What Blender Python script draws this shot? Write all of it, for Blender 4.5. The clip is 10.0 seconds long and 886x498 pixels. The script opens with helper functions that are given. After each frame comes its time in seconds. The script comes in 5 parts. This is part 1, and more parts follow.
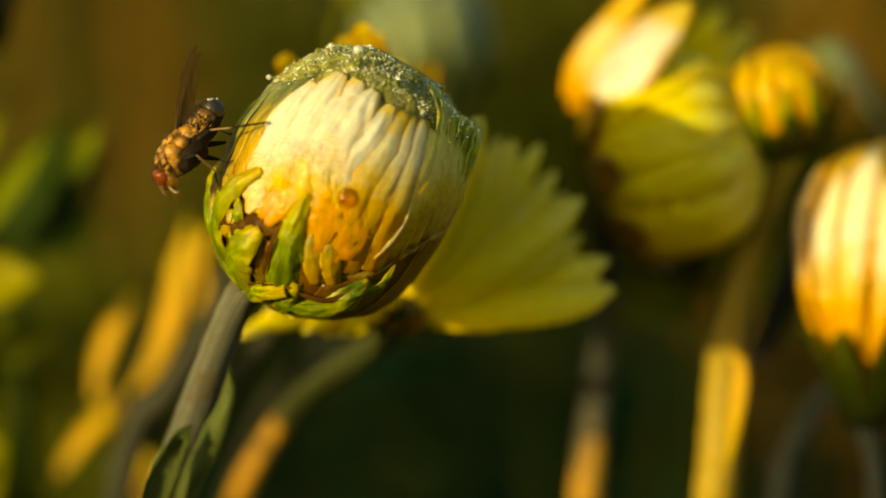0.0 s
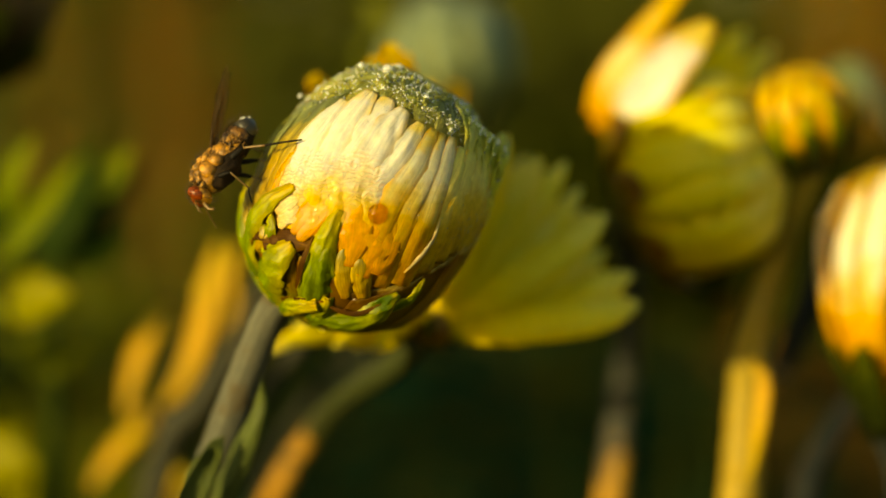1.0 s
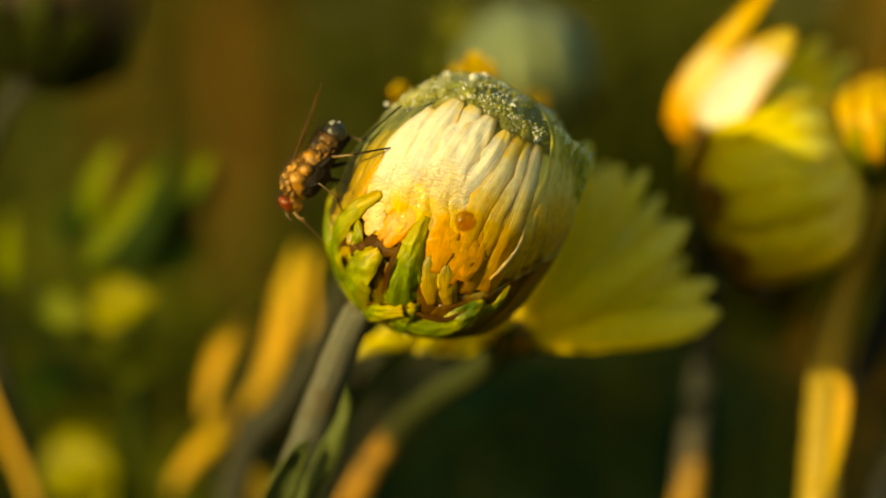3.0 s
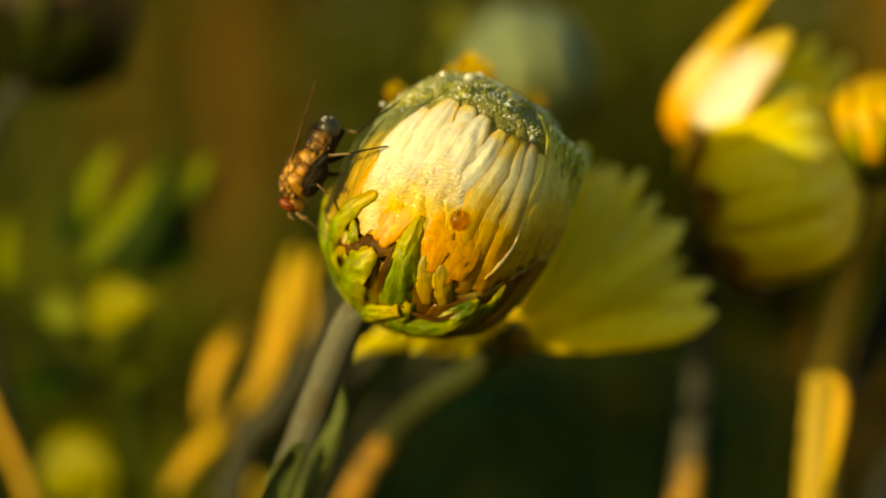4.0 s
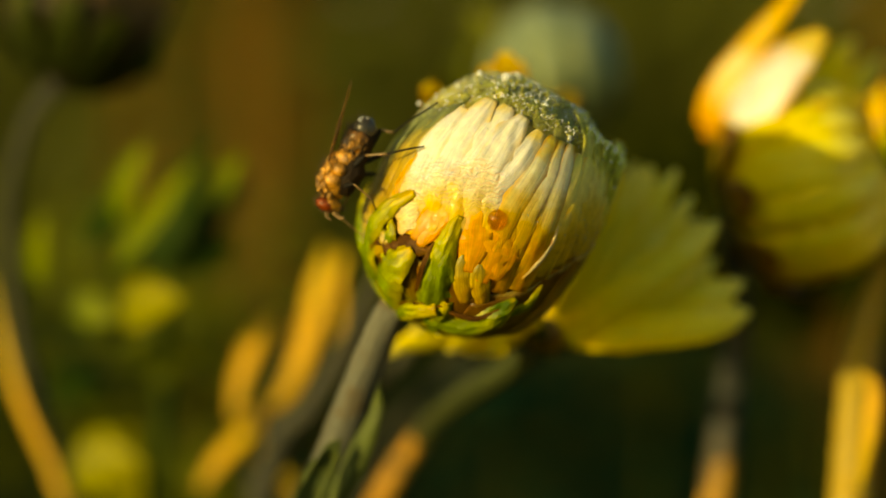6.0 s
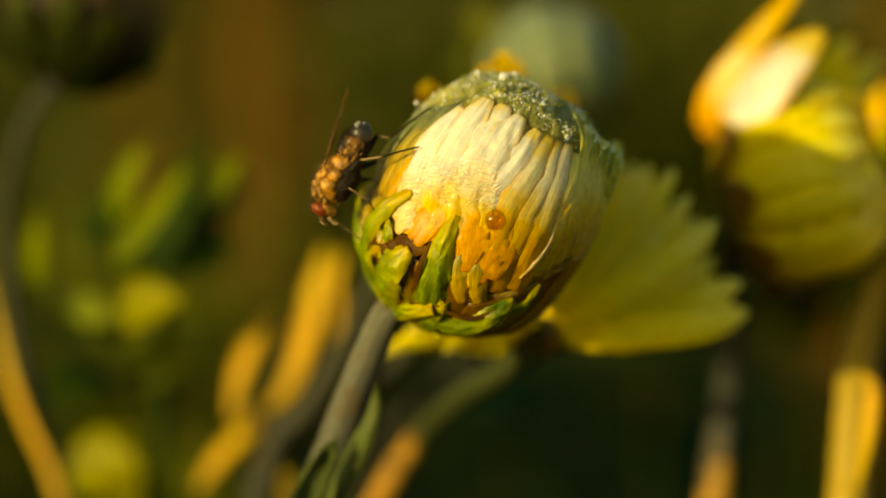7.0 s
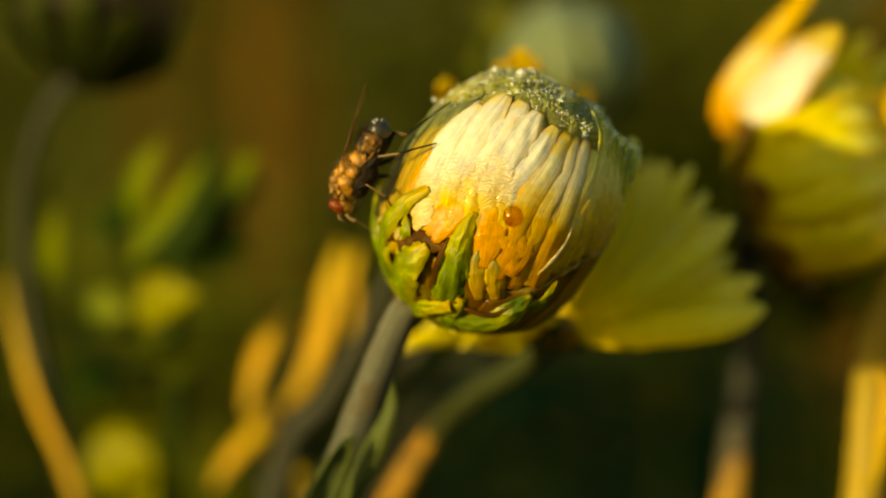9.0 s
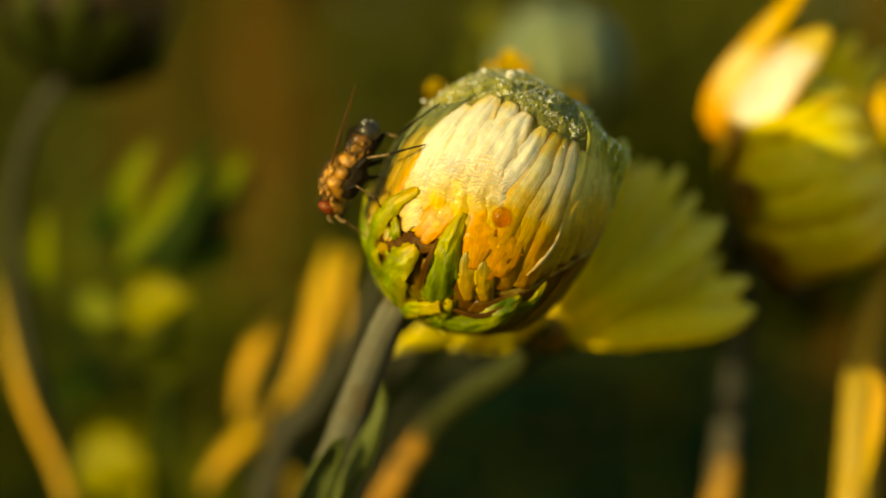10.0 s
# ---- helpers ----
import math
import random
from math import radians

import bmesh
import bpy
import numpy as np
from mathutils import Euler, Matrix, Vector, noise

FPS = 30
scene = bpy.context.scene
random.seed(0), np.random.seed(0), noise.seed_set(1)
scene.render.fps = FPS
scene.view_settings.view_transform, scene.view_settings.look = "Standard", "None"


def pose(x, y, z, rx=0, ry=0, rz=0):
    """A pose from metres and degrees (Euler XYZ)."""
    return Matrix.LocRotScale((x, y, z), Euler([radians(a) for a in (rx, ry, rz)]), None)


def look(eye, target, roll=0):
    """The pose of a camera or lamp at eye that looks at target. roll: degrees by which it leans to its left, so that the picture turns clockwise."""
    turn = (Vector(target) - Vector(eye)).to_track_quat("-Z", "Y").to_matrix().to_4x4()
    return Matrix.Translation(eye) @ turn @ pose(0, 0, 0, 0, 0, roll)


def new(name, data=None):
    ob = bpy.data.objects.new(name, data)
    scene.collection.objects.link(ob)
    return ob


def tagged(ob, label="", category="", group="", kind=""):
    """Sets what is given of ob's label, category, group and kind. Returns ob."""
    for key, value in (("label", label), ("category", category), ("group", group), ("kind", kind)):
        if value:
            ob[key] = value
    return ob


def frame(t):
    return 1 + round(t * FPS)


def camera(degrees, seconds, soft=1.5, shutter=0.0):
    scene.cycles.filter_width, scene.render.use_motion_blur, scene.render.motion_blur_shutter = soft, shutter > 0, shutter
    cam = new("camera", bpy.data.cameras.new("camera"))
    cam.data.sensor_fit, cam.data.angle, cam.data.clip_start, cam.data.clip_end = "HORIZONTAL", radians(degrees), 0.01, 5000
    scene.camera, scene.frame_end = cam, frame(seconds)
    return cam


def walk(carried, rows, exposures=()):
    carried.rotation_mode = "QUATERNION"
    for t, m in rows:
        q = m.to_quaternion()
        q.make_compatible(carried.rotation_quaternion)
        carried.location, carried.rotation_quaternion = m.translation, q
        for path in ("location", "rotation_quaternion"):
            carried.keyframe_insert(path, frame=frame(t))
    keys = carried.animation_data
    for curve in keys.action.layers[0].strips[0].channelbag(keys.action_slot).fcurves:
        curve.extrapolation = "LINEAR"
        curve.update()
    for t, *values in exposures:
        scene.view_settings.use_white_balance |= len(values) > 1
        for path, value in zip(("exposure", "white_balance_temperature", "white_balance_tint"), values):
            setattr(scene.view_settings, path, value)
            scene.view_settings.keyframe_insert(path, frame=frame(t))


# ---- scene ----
# ---- the camera: a close-up lens a hand's width from the bud, pulled slowly to its left ----
REACH, EYE, TILT = 94.0, 0.45, -8.0          # mm from the first eye to the bud; metres; degrees
BED = pose(0, 0, EYE, TILT)                  # layout axes: right, ahead and up of the first eye
cam = camera(28.0, 10.0, soft=1.7)
cam.data.dof.use_dof, cam.data.dof.focus_distance, cam.data.dof.aperture_fstop = True, 0.0932, 13.0
ROWS = [
    (0, 0.00000, 0.00000, 0.00000, 0.000, 0.000, 0.000),
    (0.5, -0.00176, -0.01259, -0.00065, 0.257, 0.319, -0.035),
    (1, -0.00410, -0.02110, -0.00421, 0.670, 0.705, -0.096),
    (1.5, -0.00517, -0.02399, -0.00585, 1.390, 0.902, 0.036),
    (2, -0.01590, -0.02622, -0.00537, 1.853, 0.923, 0.144),
    (2.5, -0.02179, -0.03055, -0.00394, 2.310, 0.908, 0.188),
    (4, -0.01544, -0.03113, -0.00872, 2.611, 1.159, 0.218),
    (4.5, -0.01972, -0.03353, -0.00618, 2.768, 1.024, 0.205),
    (5, -0.02074, -0.03152, -0.00683, 2.954, 1.017, 0.292),
    (5.5, -0.02842, -0.03403, -0.00632, 3.097, 1.001, 0.301),
    (7, -0.02627, -0.03215, -0.00763, 3.113, 1.067, 0.270),
    (7.5, -0.02629, -0.03391, -0.00841, 3.177, 1.097, 0.274),
    (8, -0.02858, -0.03266, -0.00957, 3.127, 1.169, 0.296),
    (8.5, -0.03089, -0.03341, -0.01152, 3.177, 1.219, 0.282),
    (9, -0.02996, -0.03213, -0.00746, 3.471, 0.941, 0.336),
    (9.5, -0.03015, -0.03317, -0.00894, 3.336, 1.051, 0.323),
    (10, -0.02713, -0.03322, -0.00978, 3.286, 1.104, 0.256),
]
MM = REACH / 1000
walk(cam, [(t, BED @ pose(MM * x, MM * y, MM * z, 90 + pitch, -roll, yaw)) for t, x, y, z, yaw, pitch, roll in ROWS],
     exposures=[(0.0, 0.31, 11500, -9), (10.0, 0.24, 11500, -9)])

# ---- light: a low golden sun behind the camera's left shoulder, and a clear sky ----
SUN_HIGH, SUN_LEFT = 10.5, 49.0
world = bpy.data.worlds.new("sky")
scene.world = world
world.use_nodes = True
sky = world.node_tree.nodes.new("ShaderNodeTexSky")
sky.sky_type, sky.sun_disc = "NISHITA", False
sky.sun_elevation, sky.sun_rotation = radians(SUN_HIGH), radians(180 + SUN_LEFT)
back = world.node_tree.nodes["Background"]
back.inputs["Strength"].default_value = 0.15
world.node_tree.links.new(sky.outputs["Color"], back.inputs["Color"])
sun = new("sun", bpy.data.lights.new("sun", "SUN"))
sun.data.energy, sun.data.angle, sun.data.color = 4.4, radians(0.6), (1.0, 0.83, 0.53)
a, e = radians(SUN_LEFT), radians(SUN_HIGH)
sun.matrix_world = look((-math.sin(a) * math.cos(e), -math.cos(a) * math.cos(e), math.sin(e) + 1), (0, 0, 1))


# ---- materials ----
def nodes_of(name):
    m = bpy.data.materials.new(name)
    m.use_nodes = True
    t = m.node_tree
    return m, t, t.nodes["Principled BSDF"], t.nodes["Material Output"]


def node(t, kind, **values):
    n = t.nodes.new(kind)
    for key, value in values.items():
        n.inputs[key.replace("_", " ")].default_value = value
    return n


def ramp(t, source, stops, ease="LINEAR"):
    r = t.nodes.new("ShaderNodeValToRGB")
    r.color_ramp.interpolation = ease
    while len(r.color_ramp.elements) < len(stops):
        r.color_ramp.elements.new(0.5)
    for el, (p, c) in zip(r.color_ramp.elements, stops):
        el.position, el.color = p, (*c, 1)
    t.links.new(source, r.inputs["Fac"])
    return r.outputs["Color"]


def blend(t, kind, fac, one, two):
    n = t.nodes.new("ShaderNodeMix")
    n.data_type, n.blend_type = "RGBA", kind
    for slot, value in ((0, fac), (6, one), (7, two)):
        if hasattr(value, "is_linked"):
            t.links.new(value, n.inputs[slot])
        else:
            n.inputs[slot].default_value = value if slot == 0 else (*value, 1)
    return n.outputs[2]


def tissue(name, stops, through_it=0.3, rough=0.5, grain=2500.0, streak=26.0, spots=None, bump=0.25, sheen=0.35, vary=0.12, edge=None, crinkle=None, soft_in=0.0, speck=False, deep=0.00008):
    """Plant tissue: colours from base to tip along the piece, veins along it, grain and fine relief, some light let through."""
    m, t, bsdf, out = nodes_of(name)
    uv = t.nodes.new("ShaderNodeUVMap")
    place = t.nodes.new("ShaderNodeTexCoord")
    split = t.nodes.new("ShaderNodeSeparateXYZ")
    t.links.new(uv.outputs["UV"], split.inputs[0])
    wob = node(t, "ShaderNodeTexNoise", Scale=grain * 0.25, Detail=3.0)
    t.links.new(place.outputs["Object"], wob.inputs["Vector"])
    shift = t.nodes.new("ShaderNodeMath")
    shift.operation, shift.inputs[1].default_value = "MULTIPLY_ADD", 0.5
    t.links.new(wob.outputs["Fac"], shift.inputs[0])
    less = t.nodes.new("ShaderNodeMath")
    less.operation, less.inputs[1].default_value = "SUBTRACT", 0.25
    t.links.new(split.outputs["Y"], less.inputs[0])
    t.links.new(less.outputs[0], shift.inputs[2])
    colour = ramp(t, shift.outputs[0], stops)
    # veins run along the piece
    vec = t.nodes.new("ShaderNodeCombineXYZ")
    many = t.nodes.new("ShaderNodeMath")
    many.operation, many.inputs[1].default_value = "MULTIPLY", streak
    t.links.new(split.outputs["X"], many.inputs[0])
    t.links.new(many.outputs[0], vec.inputs[0])
    few = t.nodes.new("ShaderNodeMath")
    few.operation, few.inputs[1].default_value = "MULTIPLY", 2.2
    t.links.new(split.outputs["Y"], few.inputs[0])
    t.links.new(few.outputs[0], vec.inputs[1])
    info = t.nodes.new("ShaderNodeObjectInfo")
    t.links.new(info.outputs["Random"], vec.inputs[2])
    vein = node(t, "ShaderNodeTexNoise", Scale=1.0, Detail=4.0, Roughness=0.6)
    t.links.new(vec.outputs[0], vein.inputs["Vector"])
    tone = ramp(t, vein.outputs["Fac"], [(0.3, (1 - 2.2 * vary,) * 3), (0.7, (1 + vary,) * 3)])
    colour = blend(t, "MULTIPLY", 1.0, colour, tone)
    if edge:
        # deeper colour towards the thin edges; on petals it paints sun glowing through
        off = t.nodes.new("ShaderNodeMath")
        off.operation, off.inputs[1].default_value = "SUBTRACT", 0.5
        t.links.new(split.outputs["X"], off.inputs[0])
        size = t.nodes.new("ShaderNodeMath")
        size.operation = "ABSOLUTE"
        t.links.new(off.outputs[0], size.inputs[0])
        jag = t.nodes.new("ShaderNodeMath")
        jag.operation, jag.inputs[1].default_value = "MULTIPLY_ADD", 0.16
        t.links.new(wob.outputs["Fac"], jag.inputs[0])
        t.links.new(size.outputs[0], jag.inputs[2])
        colour = blend(t, "MIX", ramp(t, jag.outputs[0], [(0.34, (0, 0, 0)), (0.56, (0.88,) * 3)]), colour, edge)
    fold = None
    if crinkle:
        fold = node(t, "ShaderNodeTexWave", Scale=crinkle[0], Distortion=11.0, Detail=4.0)
        fold.inputs["Detail Scale"].default_value = 1.6
        fold.bands_direction = "Z"
        t.links.new(place.outputs["Object"], fold.inputs["Vector"])
        only = ramp(t, shift.outputs[0], [(crinkle[2], (0, 0, 0)), (crinkle[2] + 0.08, (1, 1, 1)), (crinkle[3] - 0.12, (1, 1, 1)), (crinkle[3], (0, 0, 0))])
        lines = ramp(t, fold.outputs["Fac"], [(0.0, (0.7,) * 3), (0.6, (0, 0, 0))])
        colour = blend(t, "MIX", blend(t, "MULTIPLY", 1.0, lines, only), colour, crinkle[1])
    fine = node(t, "ShaderNodeTexNoise", Scale=grain, Detail=5.0, Roughness=0.65)
    t.links.new(place.outputs["Object"], fine.inputs["Vector"])
    colour = blend(t, "MULTIPLY", 1.0, colour, ramp(t, fine.outputs["Fac"], [(0.3, (0.86,) * 3), (0.7, (1.08,) * 3)]))
    if spots:
        big = node(t, "ShaderNodeTexNoise", Scale=grain * 0.13, Detail=4.0, Roughness=0.6)
        t.links.new(place.outputs["Object"], big.inputs["Vector"])
        where = ramp(t, big.outputs["Fac"], [(spots[0], (0, 0, 0)), (spots[0] + 0.1, (1, 1, 1))])
        colour = blend(t, "MIX", where, colour, spots[1])
    t.links.new(colour, bsdf.inputs["Base Color"])
    bsdf.inputs["Roughness"].default_value = rough
    if speck:
        # a film of tiny wet beads
        cell = node(t, "ShaderNodeTexVoronoi", Scale=7000.0)
        t.links.new(place.outputs["Object"], cell.inputs["Vector"])
        bsdf.inputs["Coat Roughness"].default_value = 0.25
        t.links.new(ramp(t, cell.outputs["Distance"], [(0.18, (1.0,) * 3), (0.30, (0.0,) * 3)]), bsdf.inputs["Coat Weight"])
    bsdf.inputs["Specular IOR Level"].default_value = sheen
    if soft_in:
        bsdf.inputs["Subsurface Weight"].default_value = soft_in
        bsdf.inputs["Subsurface Radius"].default_value, bsdf.inputs["Subsurface Scale"].default_value = (1.0, 0.6, 0.16), 0.0022
    lift = t.nodes.new("ShaderNodeBump")
    lift.inputs["Strength"].default_value, lift.inputs["Distance"].default_value = bump, deep
    both = blend(t, "MIX", 0.5, vein.outputs["Color"], fine.outputs["Color"])
    if fold:
        both = blend(t, "MIX", blend(t, "MULTIPLY", 1.0, only, fine.outputs["Color"]), both, fold.outputs["Color"])
    t.links.new(both, lift.inputs["Height"])
    t.links.new(lift.outputs[0], bsdf.inputs["Normal"])
    glow = t.nodes.new("ShaderNodeBsdfTranslucent")
    t.links.new(colour, glow.inputs["Color"])
    mix = t.nodes.new("ShaderNodeMixShader")
    mix.inputs[0].default_value = through_it
    t.links.new(bsdf.outputs[0], mix.inputs[1])
    t.links.new(glow.outputs[0], mix.inputs[2])
    t.links.new(mix.outputs[0], out.inputs["Surface"])
    return m


def solid(name, low, high, rough=0.5, scale=2000.0, metal=0.0, sheen=0.5, bump=0.3, coat=0.0, span=(0.35, 0.65)):
    m, t, bsdf, out = nodes_of(name)
    place = t.nodes.new("ShaderNodeTexCoord")
    n = node(t, "ShaderNodeTexNoise", Scale=scale, Detail=5.0, Roughness=0.6)
    wide = node(t, "ShaderNodeTexNoise", Scale=scale * 0.2, Detail=2.0)
    for x in (n, wide):
        t.links.new(place.outputs["Object"], x.inputs["Vector"])
    both = blend(t, "MIX", 0.5, n.outputs["Color"], wide.outputs["Color"])
    t.links.new(ramp(t, both, [(span[0], low), (span[1], high)]), bsdf.inputs["Base Color"])
    bsdf.inputs["Roughness"].default_value, bsdf.inputs["Metallic"].default_value = rough, metal
    bsdf.inputs["Specular IOR Level"].default_value, bsdf.inputs["Coat Weight"].default_value = sheen, coat
    lift = t.nodes.new("ShaderNodeBump")
    lift.inputs["Strength"].default_value, lift.inputs["Distance"].default_value = bump, 0.15 / scale
    t.links.new(n.outputs["Fac"], lift.inputs["Height"])
    t.links.new(lift.outputs[0], bsdf.inputs["Normal"])
    return m


def clear(name, tint=(1, 1, 1), ior=1.33, rough=0.0):
    m, t, bsdf, out = nodes_of(name)
    bsdf.inputs["Base Color"].default_value = (*tint, 1)
    bsdf.inputs["Transmission Weight"].default_value, bsdf.inputs["Roughness"].default_value = 1.0, rough
    bsdf.inputs["IOR"].default_value = ior
    return m


# Yellower than the sunlit petals: the shaded side's warm glow put into colour.
PETAL = tissue("cream petal", [(0.0, (0.40, 0.20, 0.02)), (0.12, (0.74, 0.44, 0.03)), (0.3, (0.95, 0.66, 0.07)), (0.55, (0.97, 0.83, 0.24)), (0.85, (0.97, 0.88, 0.24)), (1.0, (0.90, 0.84, 0.16))], 0.36, vary=0.10, edge=(0.94, 0.60, 0.04), soft_in=0.3, sheen=0.2, bump=0.7, deep=0.00014)
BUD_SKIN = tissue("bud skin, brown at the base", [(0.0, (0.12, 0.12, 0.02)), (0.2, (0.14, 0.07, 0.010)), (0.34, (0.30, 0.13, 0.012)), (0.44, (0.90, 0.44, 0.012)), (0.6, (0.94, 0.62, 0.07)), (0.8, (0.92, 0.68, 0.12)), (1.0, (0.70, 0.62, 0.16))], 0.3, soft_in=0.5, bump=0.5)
PETAL_FLAP = tissue("translucent green petal tip", [(0.0, (0.92, 0.86, 0.26)), (0.5, (0.86, 0.86, 0.24)), (1.0, (0.78, 0.84, 0.34))], 0.6, rough=0.3, bump=0.5, sheen=0.6, speck=True)
PETAL_STRIP = tissue("pale yellow outer strip", [(0.0, (0.44, 0.40, 0.02)), (0.4, (0.82, 0.72, 0.16)), (0.8, (0.62, 0.60, 0.10)), (1.0, (0.26, 0.30, 0.06))], 0.3, rough=0.35, bump=0.6)
OLIVE = tissue("olive withered petal", [(0.0, (0.40, 0.26, 0.02)), (0.3, (0.46, 0.34, 0.035)), (0.6, (0.28, 0.27, 0.05)), (0.85, (0.24, 0.27, 0.09)), (1.0, (0.30, 0.34, 0.15))], 0.3, rough=0.4, bump=0.8, streak=14.0, vary=0.25, spots=(0.60, (0.36, 0.19, 0.018)), speck=True)
PETAL_IN = tissue("wet grey-green petal", [(0.0, (0.74, 0.66, 0.12)), (0.25, (0.64, 0.63, 0.14)), (1.0, (0.56, 0.64, 0.24))], 0.6, rough=0.3, bump=1.0, vary=0.25, soft_in=0.4, sheen=0.6, speck=True, deep=0.00014)
# White middle: the sun's highlight on this golden petal is put into colour.
PETAL_GOLD = tissue("golden petal", [(0.0, (0.88, 0.52, 0.03)), (0.10, (0.93, 0.76, 0.26)), (0.20, (0.97, 0.94, 0.84)), (0.66, (0.97, 0.94, 0.80)), (0.8, (0.92, 0.72, 0.14)), (1.0, (0.88, 0.56, 0.03))], 0.3, edge=(0.88, 0.44, 0.012), soft_in=0.25)
PETAL_FIRE = tissue("orange petal with a cream middle", [(0.0, (0.80, 0.34, 0.010)), (0.3, (0.90, 0.52, 0.04)), (0.42, (0.94, 0.78, 0.34)), (0.58, (0.94, 0.78, 0.34)), (0.7, (0.90, 0.56, 0.04)), (1.0, (0.86, 0.50, 0.02))], 0.3, edge=(0.84, 0.36, 0.008), soft_in=0.25)
PETAL_LEMON = tissue("lemon petal", [(0.0, (0.78, 0.50, 0.01)), (0.25, (0.90, 0.76, 0.02)), (0.7, (0.92, 0.84, 0.08)), (1.0, (0.94, 0.89, 0.26))], 0.4, edge=(0.90, 0.72, 0.03))
PETAL_PALE = tissue("pale green petal", [(0.0, (0.26, 0.29, 0.06)), (0.4, (0.23, 0.30, 0.15)), (1.0, (0.25, 0.32, 0.22))], 0.25, vary=0.25)
PETAL_OLIVE = tissue("olive petal", [(0.0, (0.09, 0.10, 0.02)), (1.0, (0.13, 0.14, 0.04))], 0.2)
SEPAL = tissue("green bract", [(0.0, (0.11, 0.16, 0.004)), (0.4, (0.21, 0.29, 0.006)), (0.7, (0.46, 0.46, 0.014)), (1.0, (0.68, 0.46, 0.02))], 0.3, rough=0.35, bump=1.0, sheen=0.4, streak=5.0, vary=0.3, spots=(0.56, (0.07, 0.13, 0.003)), edge=(0.44, 0.38, 0.014), deep=0.00022)
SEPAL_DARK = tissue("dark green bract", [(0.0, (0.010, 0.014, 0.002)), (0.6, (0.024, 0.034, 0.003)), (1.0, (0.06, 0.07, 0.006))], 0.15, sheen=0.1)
HUSK = tissue("brown papery bract", [(0.0, (0.22, 0.21, 0.014)), (0.35, (0.28, 0.18, 0.014)), (0.7, (0.34, 0.18, 0.013)), (0.93, (0.24, 0.10, 0.010)), (1.0, (0.60, 0.42, 0.08))], 0.4, rough=0.32, bump=0.8, sheen=0.45, streak=12.0, vary=0.25, spots=(0.55, (0.16, 0.07, 0.008)))
# Dark brown that stands in for shade in gaps and hollows.
GAP_DARK = tissue("dark brown for shaded gaps", [(0.0, (0.13, 0.050, 0.004)), (0.5, (0.075, 0.028, 0.003)), (1.0, (0.20, 0.09, 0.008))], 0.15, rough=0.5, bump=1.0, sheen=0.12, vary=0.35)
WITHER = tissue("withered olive-gold petal", [(0.0, (0.50, 0.30, 0.02)), (0.45, (0.62, 0.42, 0.04)), (1.0, (0.34, 0.32, 0.07))], 0.35, rough=0.35, bump=0.8, streak=14.0, vary=0.25, sheen=0.5, spots=(0.62, (0.36, 0.18, 0.02)))
SHRED = tissue("torn amber petal", [(0.0, (0.80, 0.34, 0.003)), (0.25, (0.97, 0.52, 0.004)), (0.8, (0.97, 0.58, 0.010)), (1.0, (0.96, 0.66, 0.05))], 0.5, rough=0.28, bump=0.7, sheen=0.5, vary=0.12, soft_in=0.2)
PETAL_FRAY = tissue("frayed cream petal", [(0.0, (0.90, 0.60, 0.14)), (0.5, (0.94, 0.80, 0.46)), (1.0, (0.92, 0.70, 0.26))], 0.3, bump=0.9, vary=0.2, spots=(0.56, (0.88, 0.50, 0.10)), deep=0.00014)
# Whitened above the base: the sunlit face's glare is put into the colour.
PETAL_BIT = tissue("bitten cream petal", [(0.0, (0.93, 0.46, 0.006)), (0.16, (0.95, 0.54, 0.012)), (0.28, (0.96, 0.66, 0.10)), (0.38, (0.96, 0.80, 0.40)), (0.5, (0.97, 0.91, 0.70)), (0.88, (0.97, 0.91, 0.68)), (1.0, (0.94, 0.70, 0.14))], 0.24, bump=0.8, crinkle=(1250.0, (0.93, 0.62, 0.30), 0.2, 0.60), edge=(0.94, 0.70, 0.22), soft_in=0.35, speck=True, deep=0.00012)
PETAL_SIDE = tissue("cream petal with amber base", [(0.0, (0.44, 0.17, 0.008)), (0.14, (0.84, 0.36, 0.006)), (0.40, (0.94, 0.52, 0.02)), (0.55, (0.95, 0.72, 0.20)), (0.70, (0.97, 0.89, 0.54)), (0.9, (0.96, 0.87, 0.48)), (1.0, (0.92, 0.64, 0.08))], 0.34, bump=0.8, edge=(0.92, 0.50, 0.02), soft_in=0.5, sheen=0.25, speck=True, deep=0.00016)
PETAL_TALL = tissue("cream petal with orange base and edges", [(0.0, (0.66, 0.24, 0.006)), (0.24, (0.88, 0.42, 0.012)), (0.40, (0.94, 0.66, 0.16)), (0.55, (0.96, 0.90, 0.70)), (0.9, (0.95, 0.86, 0.54)), (1.0, (0.90, 0.66, 0.16))], 0.22, edge=(0.88, 0.40, 0.012), soft_in=0.25)
PETAL_AMBER = tissue("orange yellow petal", [(0.0, (0.50, 0.22, 0.01)), (0.4, (0.80, 0.44, 0.015)), (1.0, (0.84, 0.62, 0.05))], 0.3, vary=0.2, edge=(0.66, 0.28, 0.01))
# Golden petal of the shaded bud: its darkening is put into the colour.
PETAL_SHADED = tissue("golden petal with shade in its colour", [(0.0, (0.03, 0.02, 0.004)), (0.45, (0.12, 0.06, 0.006)), (0.7, (0.34, 0.15, 0.010)), (1.0, (0.44, 0.18, 0.012))], 0.15, vary=0.3)
STEM_LEAF = tissue("grey green stem leaf", [(0.0, (0.085, 0.11, 0.025)), (1.0, (0.10, 0.13, 0.04))], 0.15, rough=0.55, bump=1.0, vary=0.3, sheen=0.2)
